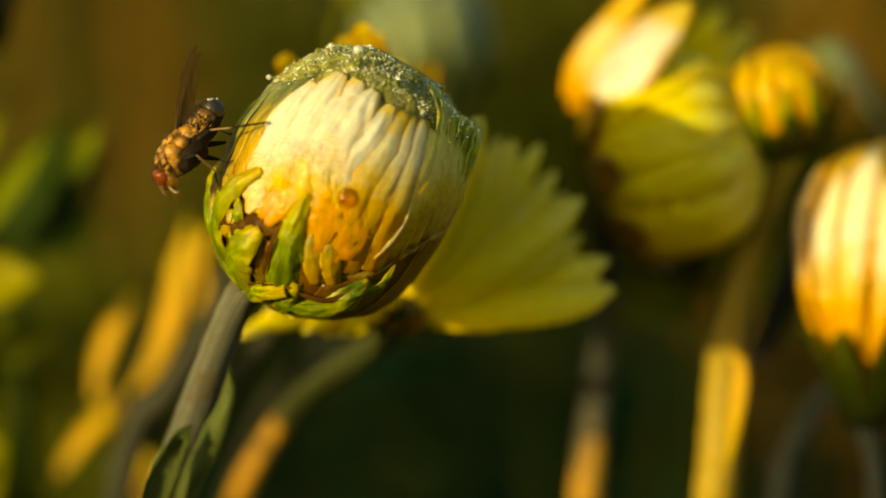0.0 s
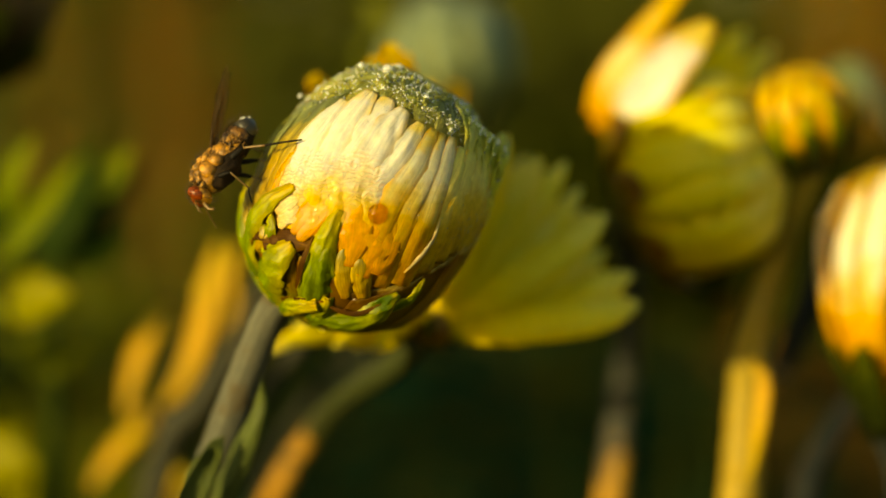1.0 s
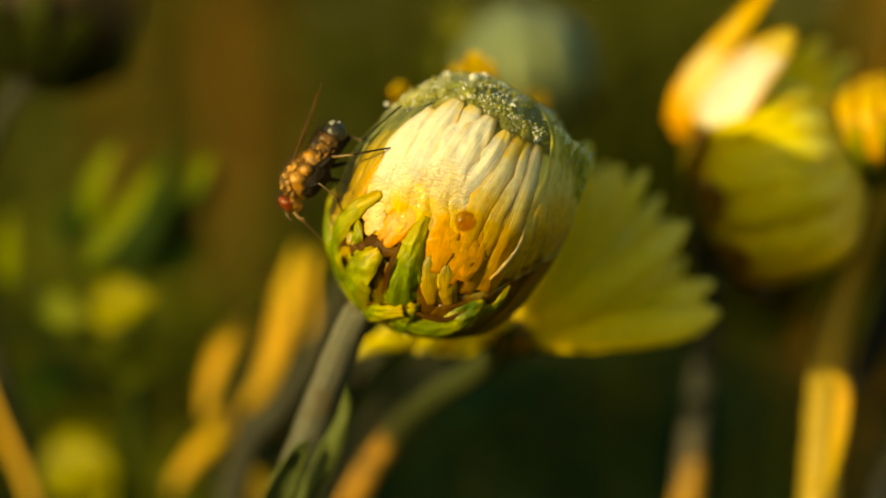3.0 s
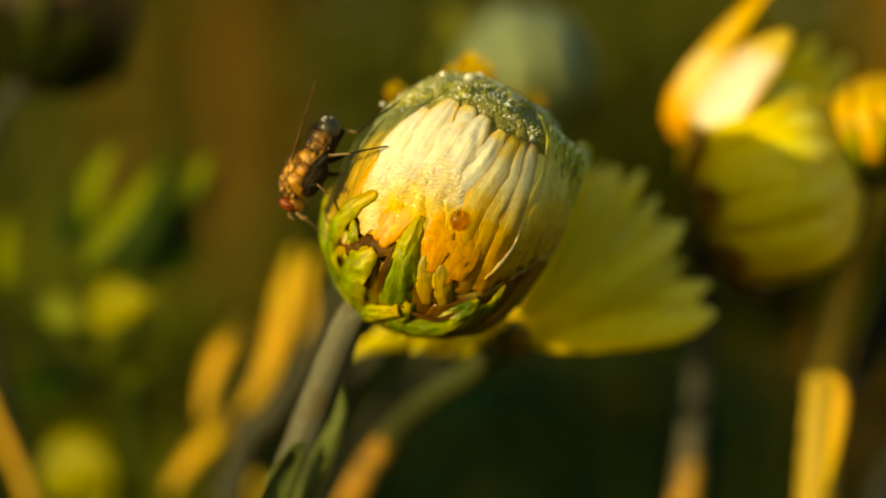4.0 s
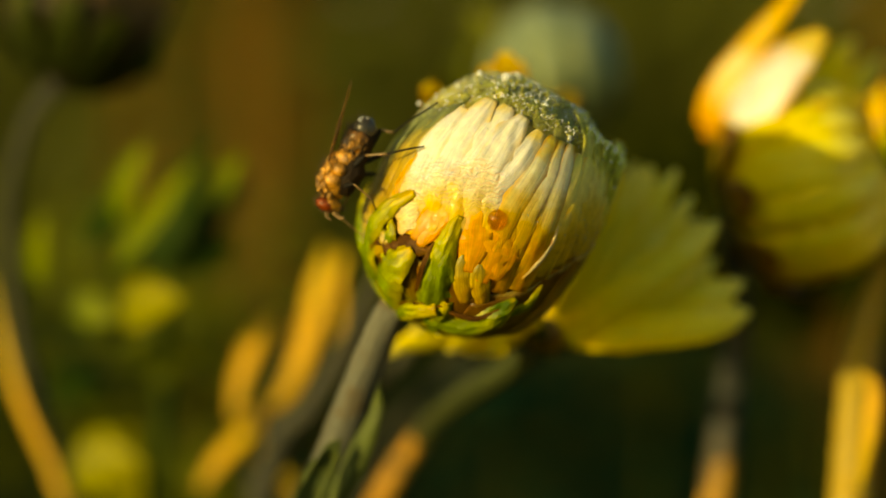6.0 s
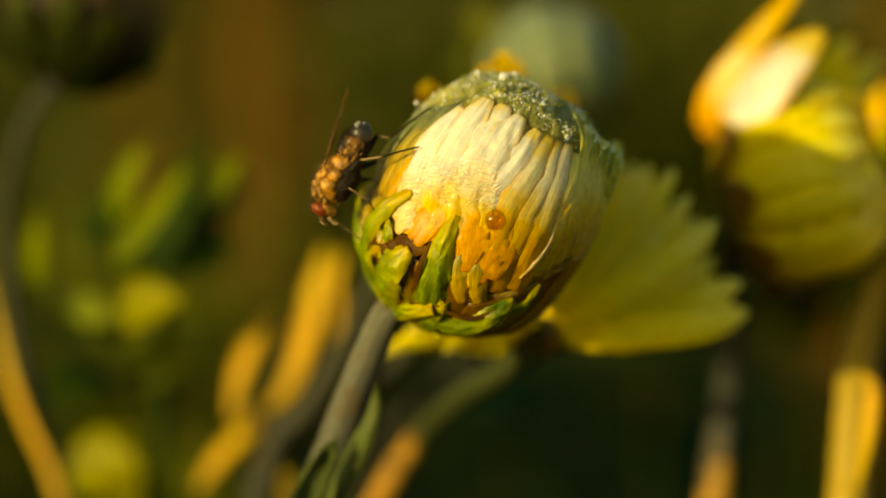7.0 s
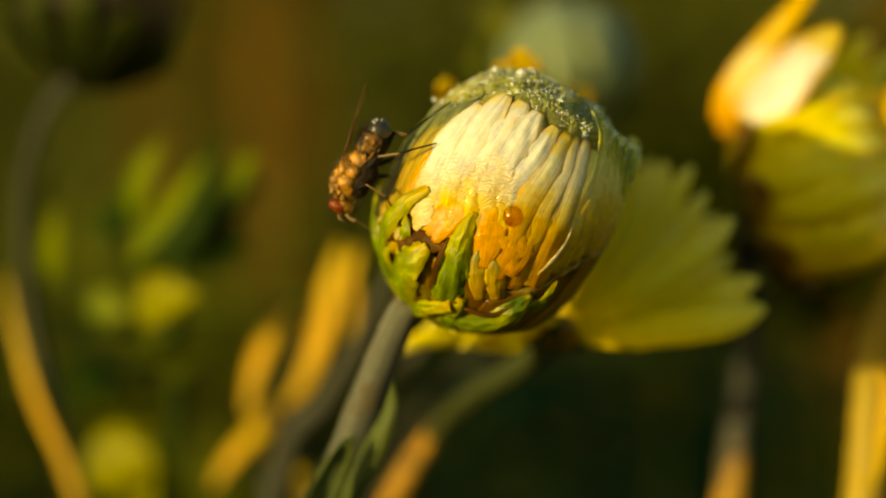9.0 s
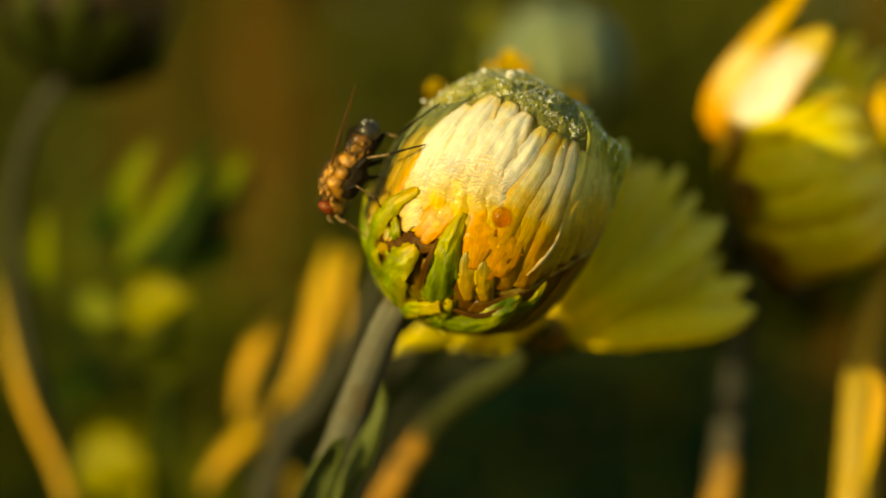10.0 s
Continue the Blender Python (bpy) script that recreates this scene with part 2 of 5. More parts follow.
# Dimness of stems out of the sun is put into these two colours.
STEM_DIM = tissue("stem with shade in its colour", [(0.0, (0.042, 0.044, 0.032)), (1.0, (0.050, 0.050, 0.036))], 0.0, rough=0.8, streak=40.0, sheen=0.1)
STEM_BLUE = tissue("stem with bluish shade in its colour", [(0.0, (0.022, 0.026, 0.026)), (1.0, (0.028, 0.031, 0.030))], 0.0, rough=0.9, streak=40.0, sheen=0.05)
STEM = tissue("grey brown downy stem", [(0.0, (0.10, 0.105, 0.08)), (1.0, (0.13, 0.13, 0.10))], 0.0, rough=0.8, streak=60.0, bump=1.0, vary=0.3, sheen=0.15, spots=(0.53, (0.085, 0.065, 0.035)), deep=0.00016)
# Shaded upper stem and sunlit lower stretch are put into these three colours.
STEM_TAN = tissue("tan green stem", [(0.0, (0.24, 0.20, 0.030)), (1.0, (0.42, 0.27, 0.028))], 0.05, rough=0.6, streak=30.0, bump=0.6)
STEM_FAN = tissue("green stem with a sunlit patch in its colour", [(0.0, (0.030, 0.040, 0.008)), (0.50, (0.034, 0.044, 0.010)), (0.56, (0.50, 0.25, 0.04)), (0.66, (0.48, 0.25, 0.04)), (0.73, (0.10, 0.13, 0.02)), (1.0, (0.08, 0.10, 0.02))], 0.05, rough=0.6, streak=30.0, bump=0.6)
STEM_BIG = tissue("stem coloured as shaded above, lit tan below", [(0.0, (0.040, 0.044, 0.036)), (0.62, (0.045, 0.048, 0.040)), (0.67, (0.50, 0.27, 0.045)), (1.0, (0.46, 0.26, 0.04))], 0.05, rough=0.6, streak=30.0, bump=0.6)
LEAF_TAN = tissue("tan gold leaf", [(0.0, (0.44, 0.29, 0.025)), (0.5, (0.66, 0.38, 0.035)), (1.0, (0.58, 0.42, 0.03))], 0.25, rough=0.6)
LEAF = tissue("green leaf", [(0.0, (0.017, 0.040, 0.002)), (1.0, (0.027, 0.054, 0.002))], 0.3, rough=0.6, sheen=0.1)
# Sunlit leaves: brighter, yellower copies of the green, light put into colour.
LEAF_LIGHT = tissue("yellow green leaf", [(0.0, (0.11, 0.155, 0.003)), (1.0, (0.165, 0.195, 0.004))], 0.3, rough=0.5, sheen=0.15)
LEAF_GOLD = tissue("leaf with sun yellow in its colour", [(0.0, (0.19, 0.19, 0.004)), (1.0, (0.28, 0.26, 0.006))], 0.3, rough=0.5, sheen=0.15)
LEAF_FAR = tissue("distant leaf", [(0.0, (0.078, 0.092, 0.014)), (1.0, (0.108, 0.114, 0.018))], 0.2, grain=300.0, sheen=0.1)
LEAF_MID = tissue("olive leaf", [(0.0, (0.07, 0.085, 0.004)), (1.0, (0.10, 0.11, 0.006))], 0.2, grain=300.0, sheen=0.1)
# Far darker and bluer than leaves are: deep shade put into the colour.
LEAF_LOW = tissue("ground leaf with shade in its colour", [(0.0, (0.003, 0.022, 0.012)), (1.0, (0.005, 0.032, 0.018))], 0.1, rough=0.9, grain=300.0, sheen=0.0)
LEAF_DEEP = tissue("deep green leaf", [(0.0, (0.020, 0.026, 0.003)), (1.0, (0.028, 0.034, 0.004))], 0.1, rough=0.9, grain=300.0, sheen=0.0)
LEAF_DRY = tissue("dry leaf", [(0.0, (0.20, 0.105, 0.016)), (1.0, (0.26, 0.135, 0.020))], 0.2, grain=300.0, sheen=0.1)
SOIL = solid("dark soil", (0.008, 0.008, 0.004), (0.022, 0.019, 0.009), 0.95, 40.0, bump=0.8, sheen=0.0)


def dew():
    """Clear drops: they let the light through and glint."""
    m, t, bsdf, out = nodes_of("dew")
    # The white stands in for light that each drop gathers.
    bsdf.inputs["Roughness"].default_value, bsdf.inputs["Base Color"].default_value = 0.2, (0.92, 0.95, 0.95, 1)
    bsdf.inputs["Specular IOR Level"].default_value = 0.9
    see = t.nodes.new("ShaderNodeBsdfTransparent")
    mix = t.nodes.new("ShaderNodeMixShader")
    mix.inputs[0].default_value = 0.42
    t.links.new(see.outputs[0], mix.inputs[1])
    t.links.new(bsdf.outputs[0], mix.inputs[2])
    t.links.new(mix.outputs[0], out.inputs["Surface"])
    return m


WATER = dew()
RESIN = clear("amber drop", (1.0, 0.62, 0.12), 1.36, 0.14)
SHELL = solid("ochre bristly thorax", (0.010, 0.005, 0.002), (0.60, 0.27, 0.035), 0.5, 2600.0, bump=1.0, span=(0.43, 0.60))
BELLY = solid("amber abdomen", (0.020, 0.009, 0.002), (0.62, 0.28, 0.03), 0.45, 2200.0, bump=0.8, span=(0.38, 0.56))
BELLY_DARK = solid("brown abdomen", (0.010, 0.005, 0.002), (0.26, 0.11, 0.016), 0.45, 2200.0, bump=0.8, span=(0.40, 0.62))
BLACK = solid("black shell", (0.003, 0.003, 0.003), (0.010, 0.008, 0.006), 0.6, 2500.0, sheen=0.12)
GREY = solid("dark grey shell", (0.010, 0.010, 0.009), (0.05, 0.045, 0.035), 0.35, 1500.0, sheen=0.5)
EYE_RED = solid("red-brown compound eye", (0.10, 0.014, 0.003), (0.26, 0.05, 0.008), 0.4, 6000.0, sheen=0.3)
# Shade on the fly's belly side is put into this colour.
UNDER_SHADE = solid("underside with shade in its colour", (0.004, 0.003, 0.002), (0.025, 0.014, 0.006), 0.8, 3000.0, sheen=0.15)
HAIR = solid("dark bristle", (0.01, 0.006, 0.003), (0.08, 0.045, 0.015), 0.5, 2500.0)
FUR = solid("ochre fur", (0.02, 0.008, 0.002), (0.72, 0.35, 0.06), 0.6, 2600.0, span=(0.45, 0.62))
LIMB = solid("tan leg", (0.10, 0.055, 0.018), (0.22, 0.13, 0.05), 0.4, 3000.0)
VEIN = solid("brown wing vein", (0.06, 0.035, 0.012), (0.09, 0.05, 0.02), 0.5, 2500.0)


def membrane():
    m, t, bsdf, out = nodes_of("smoky wing membrane")
    n = node(t, "ShaderNodeTexNoise", Scale=1500.0, Detail=3.0)
    place = t.nodes.new("ShaderNodeTexCoord")
    t.links.new(place.outputs["Object"], n.inputs["Vector"])
    t.links.new(ramp(t, n.outputs["Fac"], [(0.3, (0.15, 0.07, 0.012)), (0.7, (0.24, 0.115, 0.02))]), bsdf.inputs["Base Color"])
    bsdf.inputs["Roughness"].default_value, bsdf.inputs["Specular IOR Level"].default_value = 0.5, 0.15
    see = t.nodes.new("ShaderNodeBsdfTransparent")
    mix = t.nodes.new("ShaderNodeMixShader")
    mix.inputs[0].default_value = 0.58
    t.links.new(bsdf.outputs[0], mix.inputs[1])
    t.links.new(see.outputs[0], mix.inputs[2])
    t.links.new(mix.outputs[0], out.inputs["Surface"])
    return m


WING = membrane()


# ---- building: everything is shaped in millimetres ----
def at(h, v, k):
    """A layout point in mm: h right and v up on the bud's plane, carried along its line of sight to k times the bud's distance."""
    return Vector((h * k, REACH * k, v * k))


def sight(x, y, k):
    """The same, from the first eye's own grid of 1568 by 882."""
    return at((x - 784) * 0.0299, (441 - y) * 0.0299, k)


class Shape:
    def __init__(self):
        self.v, self.f, self.uv = [], [], []

    def grid(self, rows, uvs, closed=False):
        o, n, m = len(self.v), len(rows), len(rows[0])
        for r, q in zip(rows, uvs):
            self.v += r
            self.uv += q
        for i in range(n - 1):
            for j in range(m if closed else m - 1):
                k = (j + 1) % m
                self.f.append((o + i * m + j, o + i * m + k, o + (i + 1) * m + k, o + (i + 1) * m + j))
        return o

    def ribbon(self, path, widths, side, thick=0.12, cup=0.2, wave=0.0, across=5, seed=0.0, crumple=None):
        """A blade along path; side: the way of its width; cup: how far its edges bend along side x path; crumple: (mm, folds, from, to) of wrinkles across it."""
        n = len(path)
        top, low, uvs = [], [], []
        for i, (c, w) in enumerate(zip(path, widths)):
            tan = (path[min(i + 1, n - 1)] - path[max(i - 1, 0)]).normalized()
            s = (side - tan * side.dot(tan)).normalized()
            nor = s.cross(tan)
            a, b, q = [], [], []
            for j in range(across):
                x = 2 * j / (across - 1) - 1
                p = c + s * (w * x) + nor * (cup * w * x * x + wave * w * (noise.noise((seed, x * 2.3, i * 8.0 / n)) + 0.28 * noise.noise((seed, x * 5.0, 9 + i * 21.0 / n))))
                if crumple:
                    u = i / (n - 1)
                    much = max(0.0, min(1.0, (u - crumple[2]) * 8, (crumple[3] - u) * 8))
                    bend = u * crumple[1] + 0.9 * x * x + 1.3 * noise.noise((seed, x * 1.6, u * 7))
                    p += nor * (crumple[0] * much * (0.6 - 1.6 * abs(noise.noise((seed + 0.8 * x, 3.0, bend))) + 0.5 * noise.noise((seed, x * 6.0, u * 40))))
                    p += s * (w * 0.12 * much * noise.noise((seed, 7.0 + x, u * 26)))
                h = thick * (1 - 0.75 * x * x) * (0.35 + 0.65 * min(1, 4 * (1 - i / (n - 1)) + 0.1))
                a.append(p + nor * h / 2)
                b.append(p - nor * h / 2)
                q.append((0.5 + x / 2, i / (n - 1)))
            top.append(a)
            low.append(b)
            uvs.append(q)
        rows = [a + b[::-1] for a, b in zip(top, low)]
        o = self.grid(rows, [q + q[::-1] for q in uvs], True)
        m = 2 * across
        self.f.append(tuple(o + j for j in range(m))[::-1])
        self.f.append(tuple(o + (n - 1) * m + j for j in range(m)))
        return self

    def tube(self, path, radii, sides=12, rough=0.0, seed=0.0):
        n = len(path)
        rows, uvs, ref = [], [], Vector((0.31, 0.9, 0.17)).normalized()
        for i, (c, r) in enumerate(zip(path, radii)):
            tan = (path[min(i + 1, n - 1)] - path[max(i - 1, 0)]).normalized()
            s = (ref - tan * ref.dot(tan)).normalized()
            u = tan.cross(s)
            row = []
            for j in range(sides):
                g = 2 * math.pi * j / sides
                q = r * (1 + rough * noise.noise((seed + 3 * math.cos(g), 3 * math.sin(g), i * 0.7)))
                row.append(c + s * (q * math.cos(g)) + u * (q * math.sin(g)))
            rows.append(row)
            uvs.append([(j / sides, i / (n - 1)) for j in range(sides)])
        o = self.grid(rows, uvs, True)
        self.f.append(tuple(o + j for j in range(sides))[::-1])
        self.f.append(tuple(o + (n - 1) * sides + j for j in range(sides)))
        return self

    def ball(self, c, rx, ry, rz, rings=10, sides=16, rough=0.0, seed=0.0, turn=None):
        rows, uvs = [], []
        for i in range(rings + 1):
            e = math.pi * (i + 0.02) / (rings + 0.04)
            row = []
            for j in range(sides):
                g = 2 * math.pi * j / sides
                d = Vector((math.sin(e) * math.cos(g), math.sin(e) * math.sin(g), math.cos(e)))
                k = 1 + rough * noise.noise(d * 2.2 + Vector((seed, 0, 0)))
                p = Vector((d.x * rx * k, d.y * ry * k, d.z * rz * k))
                row.append(c + (turn @ p if turn else p))
            rows.append(row)
            uvs.append([(j / sides, i / rings) for j in range(sides)])
        o = self.grid(rows, uvs, True)
        self.f.append(tuple(o + j for j in range(sides)))
        self.f.append(tuple(o + rings * sides + j for j in range(sides))[::-1])
        return self

    def mesh(self, name, tidy=True):
        me = bpy.data.meshes.new(name)
        me.from_pydata([(p[0] / 1000, p[1] / 1000, p[2] / 1000) for p in self.v], [], self.f)
        layer = me.uv_layers.new(name="UVMap")
        index = np.empty(len(me.loops), dtype=np.int32)
        me.loops.foreach_get("vertex_index", index)
        layer.data.foreach_set("uv", np.array(self.uv, dtype=np.float32)[index].ravel())
        me.polygons.foreach_set("use_smooth", np.ones(len(me.polygons), dtype=bool))
        if not tidy:
            return me
        bm = bmesh.new()
        bm.from_mesh(me)
        bmesh.ops.recalc_face_normals(bm, faces=bm.faces[:])
        bm.to_mesh(me)
        bm.free()
        return me


def smooth(points, n):
    """n points on a smooth curve through the given ones (3 values, or numbers)."""
    p = [points[0]] + list(points) + [points[-1]]
    out = []
    for i in range(n):
        x = i / (n - 1) * (len(points) - 1)
        k = min(int(x), len(points) - 2)
        f = x - k
        a, b, c, d = p[k], p[k + 1], p[k + 2], p[k + 3]
        out.append(0.5 * (2 * b + (c - a) * f + (2 * a - 5 * b + 4 * c - d) * f * f + (3 * b - a - 3 * c + d) * f * f * f))
    return out


def thing(name, base, label, category, group="", kind=""):
    ob = new(name)
    ob.empty_display_size = 0.002
    ob.matrix_world = BED @ Matrix.Translation(base / 1000)
    return tagged(ob, label, category, group or ("chrysanthemums" if "flower" in category else ""), kind)


def part(name, shape, material, parent, label="", kind="", origin=None):
    if origin:
        shape.v = [p - origin for p in shape.v]
    ob = new(name, shape.mesh(name))
    ob.location = (origin or Vector()) / 1000
    ob.data.materials.append(material)
    ob.parent = parent
    return tagged(ob, label, kind=kind) if label or kind else ob


def frame_of(axis, front=Vector((0, -1, 0))):
    w = axis.normalized()
    u = (front - w * front.dot(w)).normalized()     # faces the camera's first place
    return w, u, w.cross(u)


def round_of(g, w, u, v):
    """The way out from an axis at g degrees: 0 to the front, 90 to the right of it."""
    g = radians(g)
    return u * math.cos(g) + v * math.sin(g)


def head_petal(c, axes, g, prof, high, s0, s1, half, lift, blunt=0.55, flare=0.0, rows=13, sway=0.0, seed=0.0, cup=-0.25, thick=0.16, wave=0.25, across=7):
    """One petal or bract laid on a bud: up the profile from s0 to s1 of its height, half: half its width in mm."""
    w, u, v = axes
    path, widths = [], []
    for i in range(rows):
        x = i / (rows - 1)
        s = s0 + (s1 - s0) * x
        gg = g + sway * x * x
        out = round_of(gg, w, u, v)
        r = smooth_at(prof, s) + lift * (0.25 + 0.75 * x) + flare * max(0, x - 0.45) ** 2 * 3
        path.append(c + w * (high * s) + out * r)
        widths.append(half * min(1.0, 0.62 + 0.6 * x) * (1 - max(0, (x - blunt) / (1.0001 - blunt)) ** 2.4) ** 0.5 + 0.03)
    side = w.cross(round_of(g, w, u, v))
    return Shape().ribbon(path, widths, side, thick, cup, wave, across, seed)


def smooth_at(prof, s):
    s = max(0.0, min(1.0, s)) * (len(prof) - 1)
    k = min(int(s), len(prof) - 2)
    f = s - k
    f = f * f * (3 - 2 * f) * 0.35 + f * 0.65
    return prof[k] * (1 - f) + prof[k + 1] * f


def core(c, axes, prof, high, inner=0.25, n=18, sides=32, seed=0.0, swell=0.0):
    """The closed body under the petals."""
    w, u, v = axes
    rows, uvs = [], []
    for i in range(n + 1):
        s = i / n
        r = max(0.05, smooth_at(prof, s) - inner + swell * max(0.0, min(1.0, (s - 0.36) * 9, (0.86 - s) * 9)))
        rows.append([c + w * (high * s) + round_of(360 * j / sides, w, u, v) * r * (1 + (0.015 if swell else 0.04) * noise.noise((seed, j * 0.9, i * 0.5))) for j in range(sides)])
        uvs.append([(j / sides, s) for j in range(sides)])
    sh = Shape()
    o = sh.grid(rows, uvs, True)
    sh.f.append(tuple(o + j for j in range(sides)))
    sh.f.append(tuple(o + n * sides + j for j in range(sides))[::-1])
    return sh


rnd = random.Random(7)

# ---- the ground ----
ground = Shape()
step = [-60, -20, -8, -3, -1.2, -0.5, 0, 0.5, 1.2, 3, 8, 20, 60]
ground.grid([[Vector((x * 1000, y * 1000, 25 * noise.noise((x, y, 0)))) for x in step] for y in step], [[(0, 0)] * len(step)] * len(step))
part("ground", ground, SOIL, None)
tagged(bpy.data.objects["ground"], "dark bare soil of the flower bed", "ground", kind="structure")

# ---- the sharp bud in front, with its stem ----
BUD = at(-9.15, -2.99, 1.03)
bud = thing("flower_bud", at(-14.77, -13.43, 1.09), "half-open cream chrysanthemum bud with dewy green tips on a grey stem", "flower bud")
o = BUD - at(-14.77, -13.43, 1.09)
AX = frame_of(Vector((0.50, -0.10, 0.866)))
PROF = [0.9, 3.2, 4.7, 5.35, 5.7, 5.85, 5.95, 5.9, 5.75, 5.35, 4.75, 4.0, 2.0]
HIGH = 15.0


def on_bud(g, s, lift):
    """A point g degrees round the bud and s up it, lift mm above its body."""
    return o + AX[0] * (HIGH * s) + round_of(g, *AX) * (smooth_at(PROF, s) + lift)


def cling(name, spots, widths, lifts, material, label="", cup=-0.3, thick=0.14, wave=0.15, seed=0.0, n=14, across=7, crumple=None):
    """A petal or bract that lies on the bud through (degrees round, share of the height) spots."""
    lift = smooth(list(lifts), len(spots)) if len(lifts) != len(spots) else lifts
    pts = [on_bud(g, s, u) for (g, s), u in zip(spots, lift)]
    side = (pts[-1] - pts[0]).cross(round_of(spots[len(spots) // 2][0], *AX))
    return part(name, Shape().ribbon(smooth(pts, n), [max(0.03, x) for x in smooth(widths, n)], side, thick, cup, wave, across, seed, crumple), material, bud, label)


def wrap(name, g0, g1, low, edge, lift, material, label="", n=16, across=28, seed=0.0, thick=0.1):
    """A broad bract wrapped round the bud from g0 to g1 degrees; edge: its upper rim as (degrees, share of the height)."""
    rows = ([], [])
    for i in range(n + 1):
        outer, inner = [], []
        for j in range(across + 1):
            g = g0 + (g1 - g0) * j / across
            top = np.interp(g, [e[0] for e in edge], [e[1] for e in edge]) + 0.022 * noise.noise((seed, g * 0.09, 0)) + 0.012 * noise.noise((seed, g * 0.35, 4))
            s = low + (top - low) * i / n
            up = lift + 0.16 * noise.noise((seed, g * 0.05, s * 4)) + 0.07 * noise.noise((seed + 5, g * 0.16, s * 9))
            fade = min(1, 6 * (1 - i / n) + 0.12) * min(1, 5 * min(j, across - j) / across + 0.1)
            outer.append(on_bud(g, s, up))
            inner.append(on_bud(g, s, up - thick * fade))
        rows[0].append(outer + inner[::-1])
        rows[1].append([(j / across, i / n) for j in range(across + 1)] + [(j / across, i / n) for j in range(across, -1, -1)])
    sh = Shape()
    o1 = sh.grid(*rows, True)
    m = 2 * across + 2
    sh.f.append(tuple(o1 + j for j in range(m))[::-1])
    sh.f.append(tuple(o1 + n * m + j for j in range(m)))
    return part(name, sh, material, bud, label)


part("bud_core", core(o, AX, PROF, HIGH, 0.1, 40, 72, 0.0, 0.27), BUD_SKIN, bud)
FULL = [0.85, 1.0, 1.08, 1.06, 0.98, 0.82, 0.34]
# the petals of the lit face, crumpled where they are chewed
for i, (spots, wide, m) in enumerate((
        ([(-29, 0.31), (-34, 0.42), (-38, 0.53), (-39, 0.66), (-41, 0.80)], 1.05, PETAL_BIT), ([(-18, 0.33), (-23, 0.46), (-26, 0.57), (-28, 0.72), (-31, 0.875)], 1.12, PETAL_BIT), ([(-7, 0.35), (-11, 0.50), (-15, 0.62), (-16, 0.75), (-18, 0.885)], 1.05, PETAL_BIT),
        ([(2, 0.38), (-4, 0.53), (-6, 0.65), (-7, 0.77), (-5, 0.88)], 0.95, PETAL_BIT), ([(12, 0.36), (5, 0.52), (4, 0.64), (6, 0.76), (9, 0.865)], 0.9, PETAL_BIT), ([(22, 0.33), (15, 0.50), (14, 0.62), (16, 0.74), (18, 0.87)], 0.86, PETAL_SIDE),
        ([(31, 0.29), (26, 0.46), (24, 0.60), (25, 0.74), (24, 0.87)], 0.82, PETAL_SIDE), ([(41, 0.33), (36, 0.50), (33, 0.63), (32, 0.75), (32, 0.875)], 0.84, PETAL_SIDE), ([(49, 0.40), (43, 0.56), (40, 0.68), (40, 0.78), (41, 0.86)], 0.86, PETAL), ([(55, 0.46), (48, 0.63), (47, 0.72), (48, 0.81), (53, 0.885)], 0.86, PETAL),
        ([(62, 0.50), (56, 0.66), (55, 0.76), (57, 0.83), (61, 0.91)], 0.86, PETAL), ([(72, 0.50), (66, 0.66), (64, 0.76), (66, 0.83), (70, 0.92)], 0.9, PETAL), ([(84, 0.50), (78, 0.66), (75, 0.76), (77, 0.83), (80, 0.92)], 0.95, PETAL))):
    chewed = m is PETAL_BIT
    cling("petal", spots, [(1.08 if i < 4 else 0.85) * wide * x for x in FULL], [0.22 + 0.05 * (i % 2) + x for x in (0.0, 0.10, 0.16, 0.20, 0.12)], m, cup=-0.2 if i < 8 else -0.13, wave=0.14, seed=i * 1.7, n=48 if chewed else 22, across=17 if chewed else 9, thick=0.16, crumple=(0.024, 17.0, -0.1, 0.62) if chewed else (0.05, 6.0, 0.0, 0.5))
# the petals of the far side
for i in range(11):
    g = 96 + 172 * i / 10 + rnd.uniform(-3, 3)
    part("petal", head_petal(o, AX, g, PROF, HIGH, 0.12, 0.9 + rnd.uniform(-0.04, 0.05), rnd.uniform(1.1, 1.3), rnd.uniform(0.05, 0.2), 0.6, rnd.uniform(0, 0.15), sway=rnd.uniform(-3, 6), seed=i * 1.7), PETAL, bud)


# green wet petal tips folded over the top
def crown_from(g):
    """How low the folded tips reach at g degrees."""
    g = (g + 180) % 360 - 180
    return float(np.interp(g, [-180, -120, -85, -58, -44, -30, 60, 120, 180], [0.80, 0.72, 0.64, 0.69, 0.80, 0.875, 0.87, 0.80, 0.80]))


def crown_lift(g, u):
    a1, wide = radians(g), 0.35 + 0.65 * min(1, 4 * (1 - u))
    lobe = abs(math.sin(7.5 * a1 + 1.5 * noise.noise((math.cos(a1), math.sin(a1), 2.0))))
    return 0.08 + 0.6 * wide * min(1, 5 * u) * (0.22 * lobe ** 0.6 + 0.26 * noise.noise((math.cos(a1) * 3.2, math.sin(a1) * 3.2, u * 3)) + 0.20 * noise.noise((math.cos(a1) * 10, math.sin(a1) * 10, u * 8)) + 0.14 * noise.noise((math.cos(a1) * 24, math.sin(a1) * 24, u * 15)))


def on_crown(g, u, more=0.0):
    s0 = crown_from(g) + 0.02 * noise.noise((g * 0.12, 8.0, 0))
    return on_bud(g, s0 + (1 - s0) * u, crown_lift(g, u) + more)


